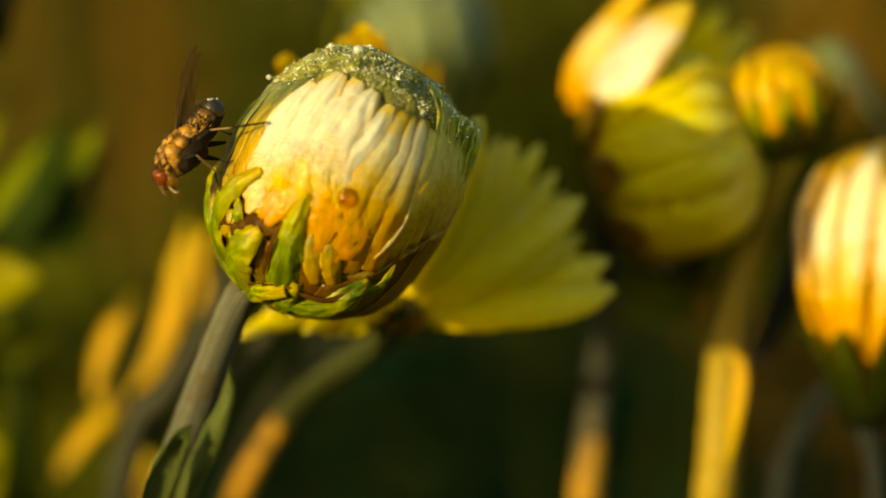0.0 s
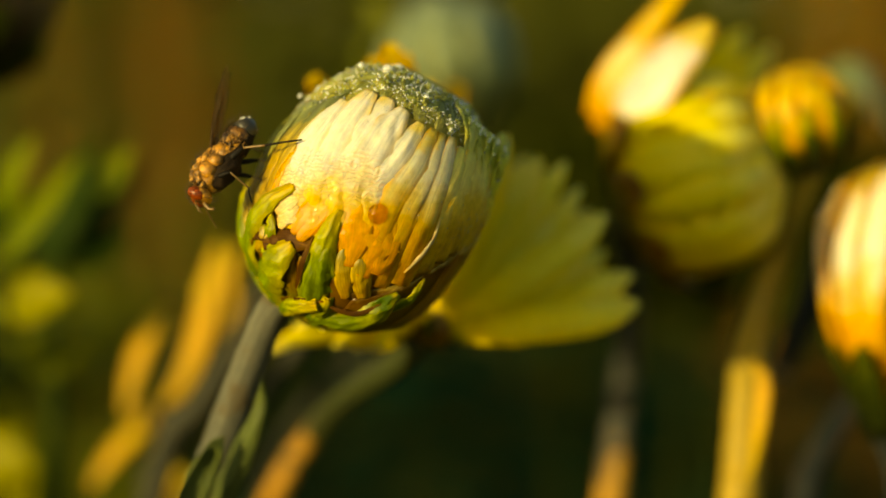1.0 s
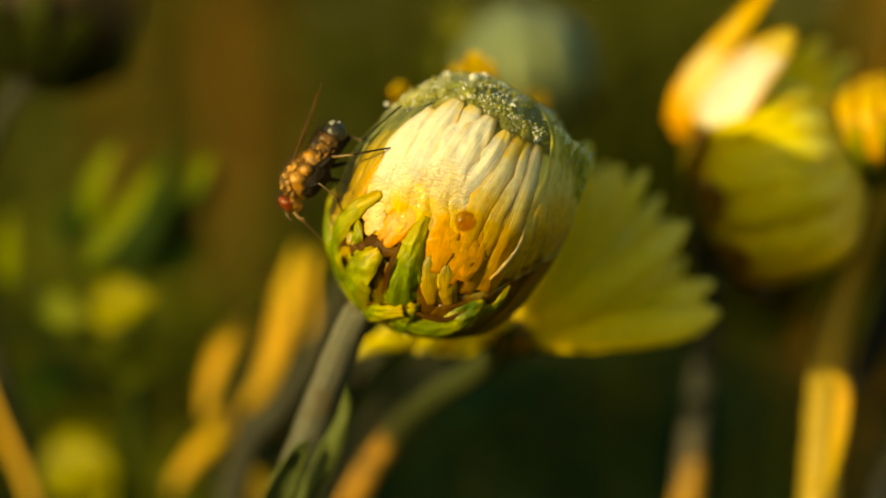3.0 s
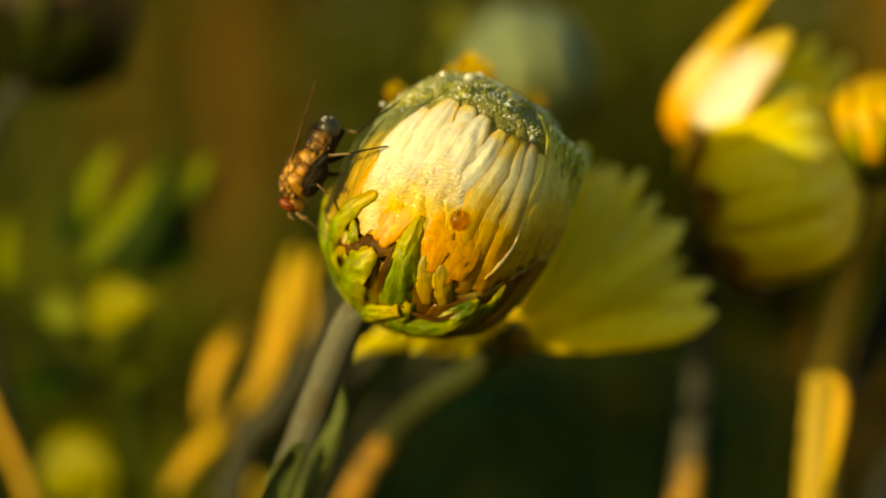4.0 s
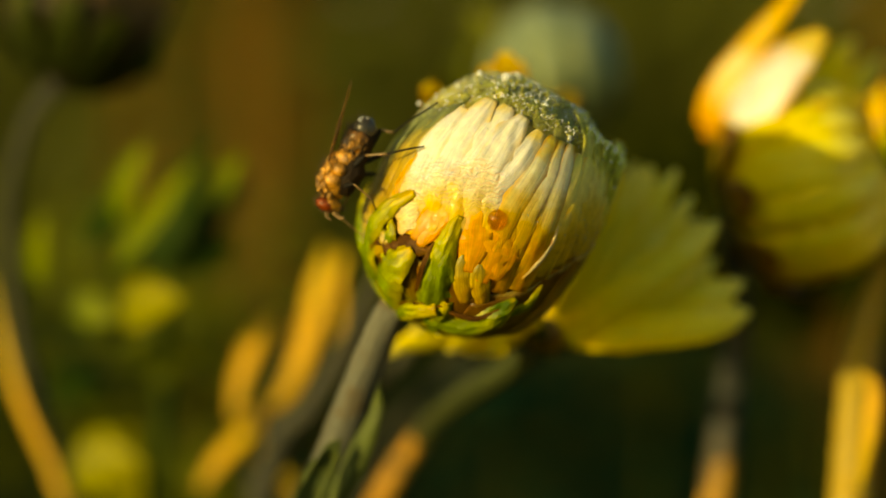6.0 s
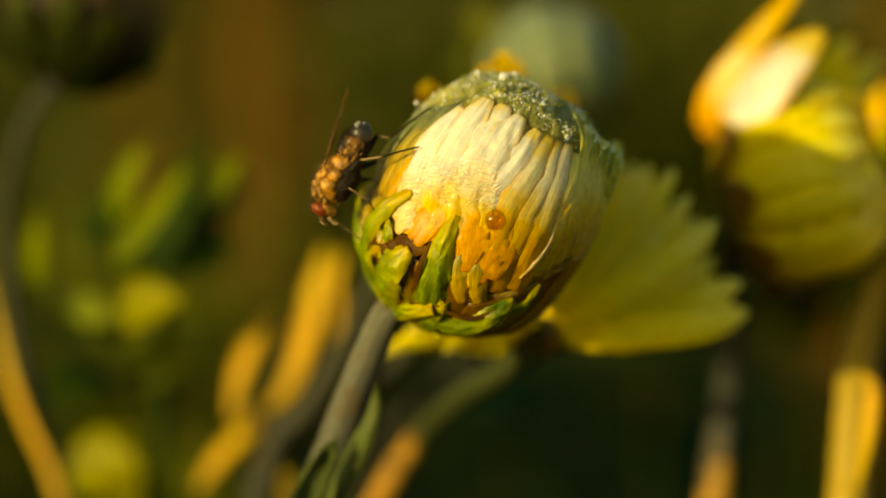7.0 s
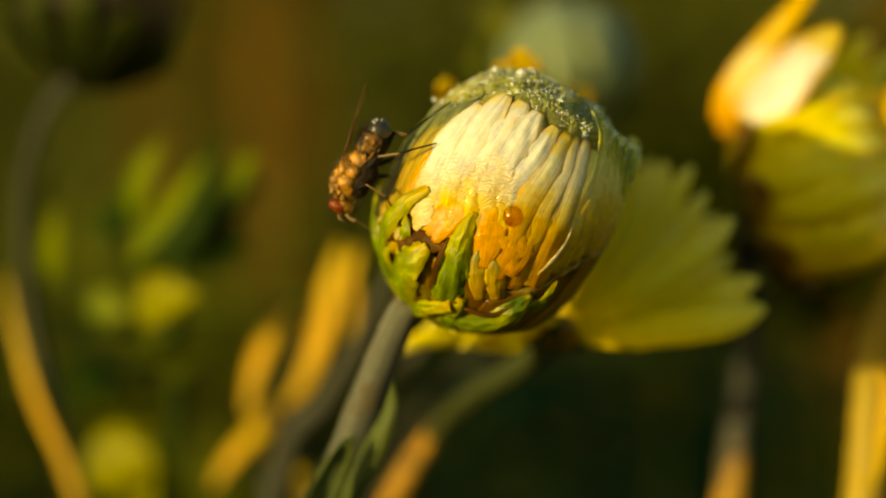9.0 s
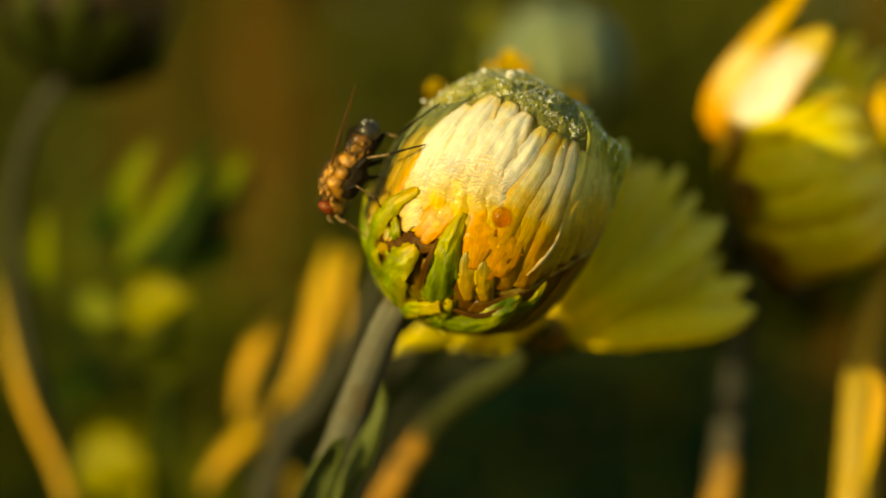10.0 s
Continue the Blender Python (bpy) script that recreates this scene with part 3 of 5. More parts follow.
crown = Shape()
k = crown.grid([[on_crown(360 * j / 200, i / 32) for j in range(200)] for i in range(33)], [[(j / 200, i / 32) for j in range(200)] for i in range(33)], True)
crown.f.append(tuple(k + 32 * 200 + j for j in range(200))[::-1])
part("crown", crown, PETAL_IN, bud, "wet grey-green crown of folded inner petals")
for i in range(40):
    g = -150 + 8 * i + rnd.uniform(-5, 5)
    s0 = crown_from(g)
    reach = rnd.uniform(0.05, 0.09)
    cling("inner_petal", [(g, s0 - 0.01), (g + rnd.uniform(-3, 3), s0 + reach * 0.6), (g + rnd.uniform(-6, 6), min(0.985, s0 + reach + 0.03))], [0.3, rnd.uniform(0.3, 0.5), 0.26, 0.04], (0.08, rnd.uniform(0.14, 0.22), rnd.uniform(0.16, 0.32)), PETAL_IN, "dewy grey-green inner petal", cup=-0.1, thick=0.03, wave=0.3, seed=40 + i, n=14)
fringe = Shape()
for i in range(420):
    g, u = rnd.uniform(-125, 125), rnd.random() * 0.95
    foot, out = on_crown(g, u, -0.05), round_of(g, *AX)
    way = (AX[0] * rnd.uniform(0.4, 1.2) + out * rnd.uniform(0.1, 0.9) + AX[0].cross(out) * rnd.uniform(-0.7, 0.7)).normalized()
    n0 = rnd.uniform(0.12, 0.34)
    fringe.ribbon([foot, foot + way * n0 * 0.4 + out * 0.05, foot + way * n0 * 0.8, foot + way * n0 - out * 0.06], [0.07, rnd.uniform(0.07, 0.14), 0.08, 0.02], AX[0].cross(out) + out * rnd.uniform(-0.6, 0.6), 0.06, -0.4, 0.4, 5, i * 0.7)
part("petal_fringe", fringe, PETAL_IN, bud, "ragged wet tips of the inner petals", "stuff")
# loose tips that stand up at one side, dewdrops on each
dots = random.Random(7)
for i, (g, low, tall, wide) in enumerate(((46, 0.84, 0.3, 0.55), (53, 0.80, 0.45, 0.7), (60, 0.76, 0.9, 0.7), (67, 0.72, 1.5, 0.75), (74, 0.68, 2.0, 0.8), (82, 0.64, 2.45, 0.8), (91, 0.62, 2.6, 0.9), (100, 0.62, 2.9, 0.95), (112, 0.66, 2.6, 1.0))):
    up, out = AX[0], round_of(g, *AX)
    bend = on_bud(g, low + 0.13, 0.3)
    tips = [on_bud(g, low, 0.26), on_bud(g, low + 0.08, 0.34), bend, bend + up * (0.4 * tall) - out * 0.16, bend + up * (0.75 * tall) - out * 0.36, bend + up * tall - out * 0.55]
    part("inner_petal", Shape().ribbon(smooth(tips, 24), smooth([0.6 * wide, 0.95 * wide, wide, 1.0 * wide, 0.9 * wide, 0.45 * wide], 24), out.cross(up), 0.06, -0.2, 0.22, 9, 60.0 + i, (0.06, 5.0, 0.0, 1.0)), PETAL_FLAP, bud, "loose translucent green petal tip edged with dew")
    for k in range(8):
        a1 = dots.uniform(-1, 1)
        r = dots.uniform(0.05, 0.11)
        part("dewdrop", Shape().ball(bend + up * (tall * (1.0 - 0.75 * abs(a1) ** 1.5)) - out * (0.45 * (1 - abs(a1))) + out.cross(up) * (a1 * wide * 0.8), r, r, r, 8, 12), WATER, bud, "clear round dewdrop")
# a withered olive sheath down one edge, with a few strips on it
wrap("withered_petal", -130, -45, 0.28, [(-130, 0.78), (-85, 0.72), (-60, 0.74), (-45, 0.82)], 0.24, OLIVE, "withered olive outer petal", n=22, across=34, seed=33.0)
for i, (spots, wide, m) in enumerate((
        ([(-81, 0.37), (-83, 0.47), (-84, 0.56), (-83, 0.63)], 0.55, PETAL_STRIP), ([(-66, 0.35), (-66, 0.45), (-68, 0.56), (-64, 0.68)], 0.5, OLIVE), ([(-58, 0.36), (-57, 0.46), (-57, 0.58), (-54, 0.70)], 0.55, WITHER), ([(-49, 0.38), (-49, 0.48), (-49, 0.60), (-47, 0.74)], 0.5, WITHER),
        ([(-73, 0.33), (-74, 0.42), (-75, 0.50), (-73, 0.57)], 0.4, WITHER), ([(-45, 0.38), (-46, 0.46), (-46, 0.55), (-46, 0.62)], 0.32, SHRED))):
    cling("withered_petal", spots, [0.6 * wide, wide, 0.9 * wide, 0.12], [x + 0.04 * (i % 2) for x in (0.30, 0.36, 0.34, 0.26)], m, "withered olive and amber outer petal", cup=-0.1, wave=0.15, seed=160 + i, n=22, across=7, thick=0.1)
# broad brown bracts, smooth and close to the bud
RIM = [(-60, 0.16), (-20, 0.24), (0, 0.26), (18, 0.22), (34, 0.29), (46, 0.37), (56, 0.46), (66, 0.55), (90, 0.60), (130, 0.52), (170, 0.40), (220, 0.34), (300, 0.2)]
for i, (g0, g1, less, up) in enumerate(((-62, 2, 0.0, 0.16), (-14, 44, 0.0, 0.24), (24, 84, -0.03, 0.30), (62, 130, 0.0, 0.38), (108, 180, 0.0, 0.3), (165, 240, 0.0, 0.36), (225, 300, 0.0, 0.28))):
    wrap("husk", g0, g1, 0.015, [(a1, b1 + less) for a1, b1 in RIM], up, HUSK, "smooth brown papery bract", seed=80 + 3.1 * i)
cling("husk_edge", [(38, 0.38), (41, 0.46), (42, 0.55), (40, 0.62)], [0.05, 0.16, 0.13, 0.04], (0.42, 0.46, 0.44, 0.4), PETAL_FRAY, "pale folded rim of a bract", wave=0.3, thick=0.08, seed=19, n=18)
# torn bracts; the last two are dark pieces painted as shaded hollows
for i, (spots, wide) in enumerate((([(10, 0.17), (0, 0.22), (-6, 0.27)], 0.5), ([(-9, 0.09), (-16, 0.15), (-17, 0.24)], 0.55), ([(21, 0.20), (10, 0.29), (4, 0.37)], 0.55), ([(29, 0.23), (18, 0.32), (13, 0.40)], 0.6), ([(-36, 0.24), (-22, 0.29), (-9, 0.31)], 0.75), ([(-46, 0.2), (-34, 0.25), (-20, 0.27)], 0.6))):
    cling("husk", spots, [0.6 * wide, wide, 0.75 * wide, 0.08], (0.3, 0.4, 0.3), HUSK if i < 2 else WITHER if i < 4 else GAP_DARK, "torn brown bract, hollows painted dark", wave=0.3, thick=0.08, seed=20 + i, n=16, crumple=(0.12, 5.0, 0.0, 1.0))
# green bracts, curled and bitten
for i, (spots, widths, lifts) in enumerate((
        ([(-66, 0.08), (-73, 0.16), (-78, 0.24), (-81, 0.31), (-82, 0.37)], [0.7, 0.85, 0.75, 0.5, 0.2], (0.4, 0.45, 0.5, 0.5, 0.4)),
        ([(-64, 0.09), (-56, 0.18), (-49, 0.28), (-42, 0.37), (-33, 0.46)], [0.95, 0.8, 0.72, 0.6, 0.3], (0.35, 0.55, 0.75, 0.7, 0.45)),
        ([(-56, 0.03), (-44, 0.09), (-31, 0.16), (-25, 0.22), (-20, 0.28)], [1.0, 1.35, 1.3, 0.95, 0.4], (0.4, 0.55, 0.75, 0.75, 0.5)),
        ([(10, 0.05), (1, 0.18), (-3, 0.29), (-5, 0.38), (-6, 0.47)], [1.4, 1.15, 0.78, 0.55, 0.28], (0.3, 0.42, 0.6, 0.62, 0.42)),
        ([(-44, 0.015), (-14, 0.06), (7, 0.13)], [0.45, 0.62, 0.4], (0.5, 0.75, 0.8)),
        ([(6, 0.06), (30, 0.09), (39, 0.17), (41, 0.24), (44, 0.30)], [0.45, 0.85, 0.85, 0.6, 0.2], (0.4, 0.6, 0.65, 0.6, 0.4)),
        ([(26, 0.03), (16, 0.10), (12, 0.17)], [0.6, 0.55, 0.3], (0.35, 0.5, 0.4)),
        ([(-74, 0.11), (-68, 0.06), (-58, 0.03), (-38, 0.02)], [0.1, 0.2, 0.22, 0.1], (0.75, 0.8, 0.75, 0.6)))):
    cling("bract", spots, widths, lifts, SEPAL, "curled green bract", cup=-0.42, thick=0.3, wave=0.25, seed=120 + i, n=30, across=13, crumple=(0.07, 7.0, -0.2, 1.2))
for i, (spots, wide, m) in enumerate((([(-46, 0.18), (-39, 0.24), (-45, 0.28)], 0.42, WITHER), ([(-38, 0.22), (-36, 0.28), (-40, 0.33)], 0.4, SEPAL), ([(-54, 0.17), (-50, 0.21), (-44, 0.23)], 0.3, HUSK), ([(47, 0.22), (52, 0.30), (52, 0.39)], 0.34, SEPAL), ([(-76, 0.33), (-66, 0.31), (-60, 0.26), (-59, 0.20)], 0.42, WITHER))):
    cling("bract", spots, [0.6 * wide, 1.1 * wide, 0.8 * wide, 0.08], (0.36, 0.5, 0.42), m, "small curled bract", cup=-0.2, thick=0.16, wave=0.4, seed=150 + i, n=16, crumple=(0.1, 4.0, 0.0, 1.0))
for i, g in enumerate((118, 150, 190, 225, 255)):
    part("bract", head_petal(o, AX, g, PROF, HIGH, 0.0, 0.34 + 0.02 * (i % 3), 0.8, 0.5, 0.35, 0.2, sway=6, seed=140 + i, cup=0.3, thick=0.3, wave=0.35), SEPAL, bud, "curled green bract")
# thin dark strips that paint the shade in gaps between bracts
for i, (spots, wide) in enumerate((([(-9, 0.14), (-10, 0.24), (-11, 0.34)], 0.16), ([(-34, 0.05), (-6, 0.10), (12, 0.155)], 0.14), ([(14, 0.14), (30, 0.165), (38, 0.24)], 0.16), ([(-52, 0.20), (-42, 0.23), (-30, 0.24)], 0.22))):
    cling("husk", spots, [0.3 * wide, wide, 0.8 * wide, 0.04], (0.5, 0.62, 0.5), GAP_DARK, "dark strip standing in for a shaded gap", wave=0.5, thick=0.06, seed=290 + i, n=18, across=5, cup=0.2)
# torn amber shreds and cream crumbs below the chewed petals
for i, (spots, wide, m) in enumerate((
        ([(11, 0.31), (6, 0.41), (2, 0.48), (0, 0.57)], 0.95, SHRED), ([(20, 0.30), (17, 0.41), (14, 0.49), (9, 0.56)], 0.95, SHRED), ([(-17, 0.30), (-16, 0.37), (-13, 0.44), (-10, 0.49)], 0.6, SHRED), 
        ([(-22, 0.31), (-20, 0.38), (-19, 0.43), (-18, 0.47)], 0.5, SHRED), ([(25, 0.33), (22, 0.44), (20, 0.53)], 0.8, SHRED), ([(-30, 0.30), (-30, 0.36), (-25, 0.40)], 0.5, PETAL_FRAY), ([(-36, 0.34), (-33, 0.39), (-27, 0.43)], 0.55, PETAL_FRAY), ([(-33, 0.32), (-28, 0.35), (-22, 0.37)], 0.36, PETAL_FRAY))):
    cling("torn_petal", spots, [0.35 * wide, wide, 0.9 * wide, 0.1], (0.46, 0.44, 0.38, 0.32)[: len(spots)], m, "torn amber shred of a petal" if m is SHRED else "crumpled cream scrap of a petal", cup=-0.12, thick=0.05, wave=0.12, seed=240 + i, n=22, across=9)
stem_path = smooth([at(-14.77, -13.43, 1.09) - at(-14.77, -13.43, 1.09), at(-12.98, -8.19, 1.065) - at(-14.77, -13.43, 1.09), at(-11.54, -4.31, 1.045) - at(-14.77, -13.43, 1.09), at(-10.44, -2.06, 1.03) - at(-14.77, -13.43, 1.09), at(-9.39, -1.17, 1.03) - at(-14.77, -13.43, 1.09)], 22)
low = smooth([Vector((-9, 22, -70)), Vector((-5, 10, -38)), stem_path[0]], 12)
part("stem", Shape().tube(low[:-1] + stem_path, smooth([1.35, 1.3, 1.25, 1.1, 0.98, 0.95, 0.95, 1.1], 33), 20, 0.12, 3.0), STEM, bud, "grey-green downy stem")
SB = at(-14.77, -13.43, 1.09)
part("stem_leaf", Shape().ribbon(smooth([sight(408, 648, 1.035) - SB, sight(404, 690, 1.04) - SB, sight(386, 745, 1.045) - SB, sight(362, 800, 1.055) - SB, sight(338, 850, 1.065) - SB, sight(318, 900, 1.075) - SB], 20), smooth([0.05, 0.4, 0.62, 0.75, 0.7, 0.6], 20), Vector((0.85, -0.5, 0.35)), 0.3, 0.35, 0.35, 7, 1.0, (0.1, 4.0, 0.0, 1.1)), STEM_LEAF, bud, "small green leaf clasping the stem")
part("stem_leaf", Shape().ribbon(smooth([sight(338, 752, 1.04) - SB, sight(318, 775, 1.04) - SB, sight(296, 815, 1.045) - SB, sight(276, 865, 1.05) - SB, sight(258, 930, 1.06) - SB], 20), smooth([0.05, 0.6, 0.85, 0.9, 0.85], 20), Vector((0.95, 0.2, 0.3)), 0.3, -0.5, 0.25, 7, 2.0, (0.08, 4.0, 0.0, 1.1)), STEM_LEAF, bud, "small green leaf clasping the stem")


drop = on_bud(10.7, 0.523, 0.3)
part("amber_drop", Shape().ball(drop, 0.56, 0.5, 0.58, 10, 16, 0.05), RESIN, bud, "round amber drop")
beads = Shape()
for i in range(2400):
    g, u = rnd.uniform(-130, 130), rnd.random() ** 0.8
    r = rnd.choice((0.025, 0.03, 0.035, 0.04, 0.05, 0.06, 0.075))
    beads.ball(on_crown(g, u, 0.4 * r), r, r, r, 5, 8)
for i in range(260):
    g, s, r = rnd.uniform(0, 100), rnd.uniform(0.58, 0.86), rnd.choice((0.018, 0.022, 0.026, 0.034))
    beads.ball(on_bud(g, s, 0.42), r, r, r, 5, 8)
for i in range(700):
    g, s, r = rnd.uniform(-20, 90), rnd.uniform(0.52, 0.86), rnd.choice((0.012, 0.015, 0.018, 0.022))
    beads.ball(on_bud(g, s, rnd.uniform(0.34, 0.42)), r, r, r, 4, 6)
part("dew", beads, WATER, bud, "fine clear dew beads", "stuff")
for g, s, up, r in ((-50, 0.965, 0.42, 0.26), (40, 0.97, 0.4, 0.12), (20, 0.93, 0.36, 0.11), (4, 0.95, 0.4, 0.12), (-70, 0.93, 0.4, 0.15), (-84, 0.72, 0.6, 0.14)):
    part("dewdrop", Shape().ball(on_bud(g, s, up), r, r, r, 10, 16), WATER, bud, "clear round dewdrop")


# ---- the flowers behind ----
def stalk(parent, base, points, radii, material=STEM_TAN, name="stem", rough=0.12, label=""):
    return part(name, Shape().tube(smooth([p - base for p in points], 8 * len(points)), smooth(radii, 8 * len(points)), 14, rough, rnd.uniform(0, 50)), material, parent, label)


def down(p):
    """The layout point on the ground under p."""
    w = BED @ (p / 1000)
    w.z = -0.004
    return (BED.inverted() @ w) * 1000


def lower_stem(parent, base, p, r, material):
    """The long lower stem, from p into the soil."""
    q = down(p)
    return part("lower_stem", Shape().tube(smooth([p - base, p.lerp(q, 0.3) - base + Vector((rnd.uniform(-4, 4), 2, 0)), p.lerp(q, 0.7) - base + Vector((rnd.uniform(-6, 6), 4, 0)), q - base], 16), smooth([r, 1.1 * r, 1.4 * r, 1.8 * r], 16), 10, 0.1, rnd.uniform(0, 50)), material, parent, "woody lower stem")


def blade(parent, base, points, widths, side, material, name="leaf", cup=0.3, label="", thick=0.25, wave=0.3):
    return part(name, Shape().ribbon(smooth([p - base for p in points], 12), smooth(widths, 12), side, thick, cup, wave, 5, rnd.uniform(0, 50)), material, parent, label)


def closed_head(parent, c, axis, prof, high, petals, inners, bracts, skin, skin_in, green, s0=0.12, end=0.9, half=1.15, flare=0.3, bract_end=0.4):
    axes = frame_of(axis)
    part("bud_core", core(c, axes, prof, high, 0.5, 14, 24), skin_in, parent)
    for i in range(petals):
        part("petal", head_petal(c, axes, 360 * i / petals + rnd.uniform(-4, 4), prof, high, s0, end + rnd.uniform(-0.08, 0.06), half * rnd.uniform(0.9, 1.15), rnd.uniform(0.05, 0.5), 0.6, rnd.uniform(0, 2 * flare), 10, rnd.uniform(-5, 5), i * 2.3, across=5), skin, parent)
    for i in range(inners):
        part("inner_petal", head_petal(c, axes, 360 * (i + 0.5) / inners, prof, high, 0.5, 0.98, half, rnd.uniform(-0.1, 0.2), 0.65, rnd.uniform(0, flare), 10, seed=50 + i, across=5), skin_in, parent)
    for i in range(bracts):
        part("bract", head_petal(c, axes, 360 * i / bracts + rnd.uniform(-6, 6), prof, high, 0.0, bract_end * rnd.uniform(0.75, 1.1), half * 0.95, 0.6, 0.35, rnd.uniform(0, 0.5), 9, rnd.uniform(-6, 8), 90 + i, 0.2, 0.28, across=5), green, parent, "dark green bract")


# fully open lemon flower, seen from its side
B = sight(706, 561, 1.14)
fan = thing("open_flower", B, "open lemon-yellow chrysanthemum, mostly shaded, on a slanting stem", "flower")
W = frame_of(Vector((0.50, 0.14, 0.86)))
for ring, (first, last, deep_, long_) in enumerate(((7, 66, 0.02, 13.0), (9, 80, 0.14, 13.2), (6, 100, 0.30, 13.2), (12, 130, 0.52, 12.6), (14, 160, 0.9, 12.2), (20, 170, 1.4, 12.2), (150, 176, 0.5, 9.0))):
    count = max(3, int((last - first) / 7.5) + 1)
    for i in range(count):
        turn = radians(first + (last - first) * (i + 0.2 * rnd.uniform(-1, 1)) / (count - 1))
        way = Vector((math.cos(turn), deep_ + rnd.uniform(-0.06, 0.06), math.sin(turn))).normalized()
        across_ = Vector((-math.sin(turn), rnd.uniform(0.2, 0.8), math.cos(turn)))
        broad = rnd.uniform(0.75, 1.05)
        tall = long_ * rnd.uniform(0.80, 1.03)
        bow = Vector((0, rnd.uniform(-0.1, 1.2), rnd.uniform(-0.2, 0.7)))
        part("petal", Shape().ribbon(smooth([way * 1.0, way * tall * 0.4 - bow * 0.5, way * tall * 0.75, way * tall + bow], 16), smooth([broad * x for x in (0.6, 1.1, 1.35, 1.4, 1.1, 0.2)], 16), across_, 0.16, 0.22, 0.14, 7, ring * 20 + i, (0.06, 2.0, -0.1, 1.1)), PETAL_LEMON, fan)
for i, (dx, dz, dy) in enumerate(((-8.0, 0.2, -1.5), (-5.6, -0.9, -2.5), (-7.0, -0.2, 0.8), (-3.2, -1.0, -2.6), (-10.2, -1.4, 1.5), (-4.4, -1.1, -1.2))):
    tipv = Vector((dx, dy, dz))
    part("petal", Shape().ribbon(smooth([Vector((0, 0, -0.2)), tipv * 0.5 + Vector((0, -0.4, 0.7)), tipv], 10), smooth([0.6, 1.4, 1.3, 0.2], 10), Vector((0.1, 0.8, -0.5)), 0.16, 0.25, 0.3, 5, 300 + i), PETAL_LEMON, fan, "drooping golden outer petal")
for i in range(10):
    out = round_of(36 * i, *W)
    part("bract", Shape().ribbon(smooth([W[0] * -0.9 + out * 0.4, W[0] * -0.3 + out * 1.3, W[0] * 0.7 + out * 2.1], 8), smooth([0.45, 0.65, 0.12], 8), W[0].cross(out), 0.25, 0.3, 0.2, 5, i), HUSK if i % 2 else SEPAL_DARK, fan, "brownish green bract")
part("flower_core", Shape().ball(Vector((0.3, 0.4, 0.3)), 1.3, 1.3, 1.1, 8, 14, 0.2), HUSK, fan)
stalk(fan, B, [B + W[0] * -0.6, at(-4.31, -5.59, 1.17), sight(570, 672, 1.23), sight(506, 735, 1.32), sight(425, 870, 1.36), sight(350, 1080, 1.45), at(-15.97, -31.66, 1.6)], [1.0, 0.9, 0.8, 0.75, 0.75, 0.8, 1.0], STEM_FAN, label="slanting stem with shade and a sunlit patch in its colour")

# another open flower that shows only its sunlit tips over the bud
B = at(-4.31, 3.32, 1.2)
tips = thing("open_flower", B, "sunlit golden chrysanthemum hidden behind the sharp bud", "flower")
for i, (x, y, k) in enumerate(((642, 42, 1.12), (664, 58, 1.14), (612, 66, 1.15), (498, 100, 1.12), (708, 108, 1.12), (768, 112, 1.2), (560, 150, 1.2), (590, 120, 1.22), (690, 150, 1.22), (530, 150, 1.18))):
    tipv = at((x - 784) * 0.0299, (441 - y) * 0.0299, k) - B
    part("petal", Shape().ribbon(smooth([Vector((0, 0, 0)), tipv * 0.5 + Vector((0.06 * tipv.x, 0.6, 0.1)), tipv], 12), smooth([0.7, 1.5, 1.4, 1.15, 0.45], 12), Vector((1, 0.2, -0.15 * tipv.x)), 0.16, 0.25, 0.2, 5, 400 + i), PETAL_AMBER, tips)
part("flower_core", Shape().ball(Vector((0, 0, -0.8)), 2.2, 2.2, 1.8, 8, 14, 0.2), HUSK, tips)
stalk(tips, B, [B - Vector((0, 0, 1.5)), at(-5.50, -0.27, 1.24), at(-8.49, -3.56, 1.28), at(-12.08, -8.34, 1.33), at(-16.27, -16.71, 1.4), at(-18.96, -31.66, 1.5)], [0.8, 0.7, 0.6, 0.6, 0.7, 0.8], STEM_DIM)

# large half-open flower, turned sideways
B = at(7.80, 3.62, 1.24)
big = thing("half_open_flower", B, "large half-open golden-yellow chrysanthemum head turned sideways", "flower")
PR = [1.5, 4.2, 5.4, 6.0, 6.3, 6.4, 6.4, 6.3, 6.1, 5.6, 4.8, 3.4, 1.2]
closed_head(big, Vector((0, 0, 0)), Vector((0.93, -0.20, 0.26)), PR, 11.4, 19, 14, 10, PETAL_LEMON, PETAL_LEMON, HUSK, 0.08, 0.93, 1.45, 0.4, 0.3)
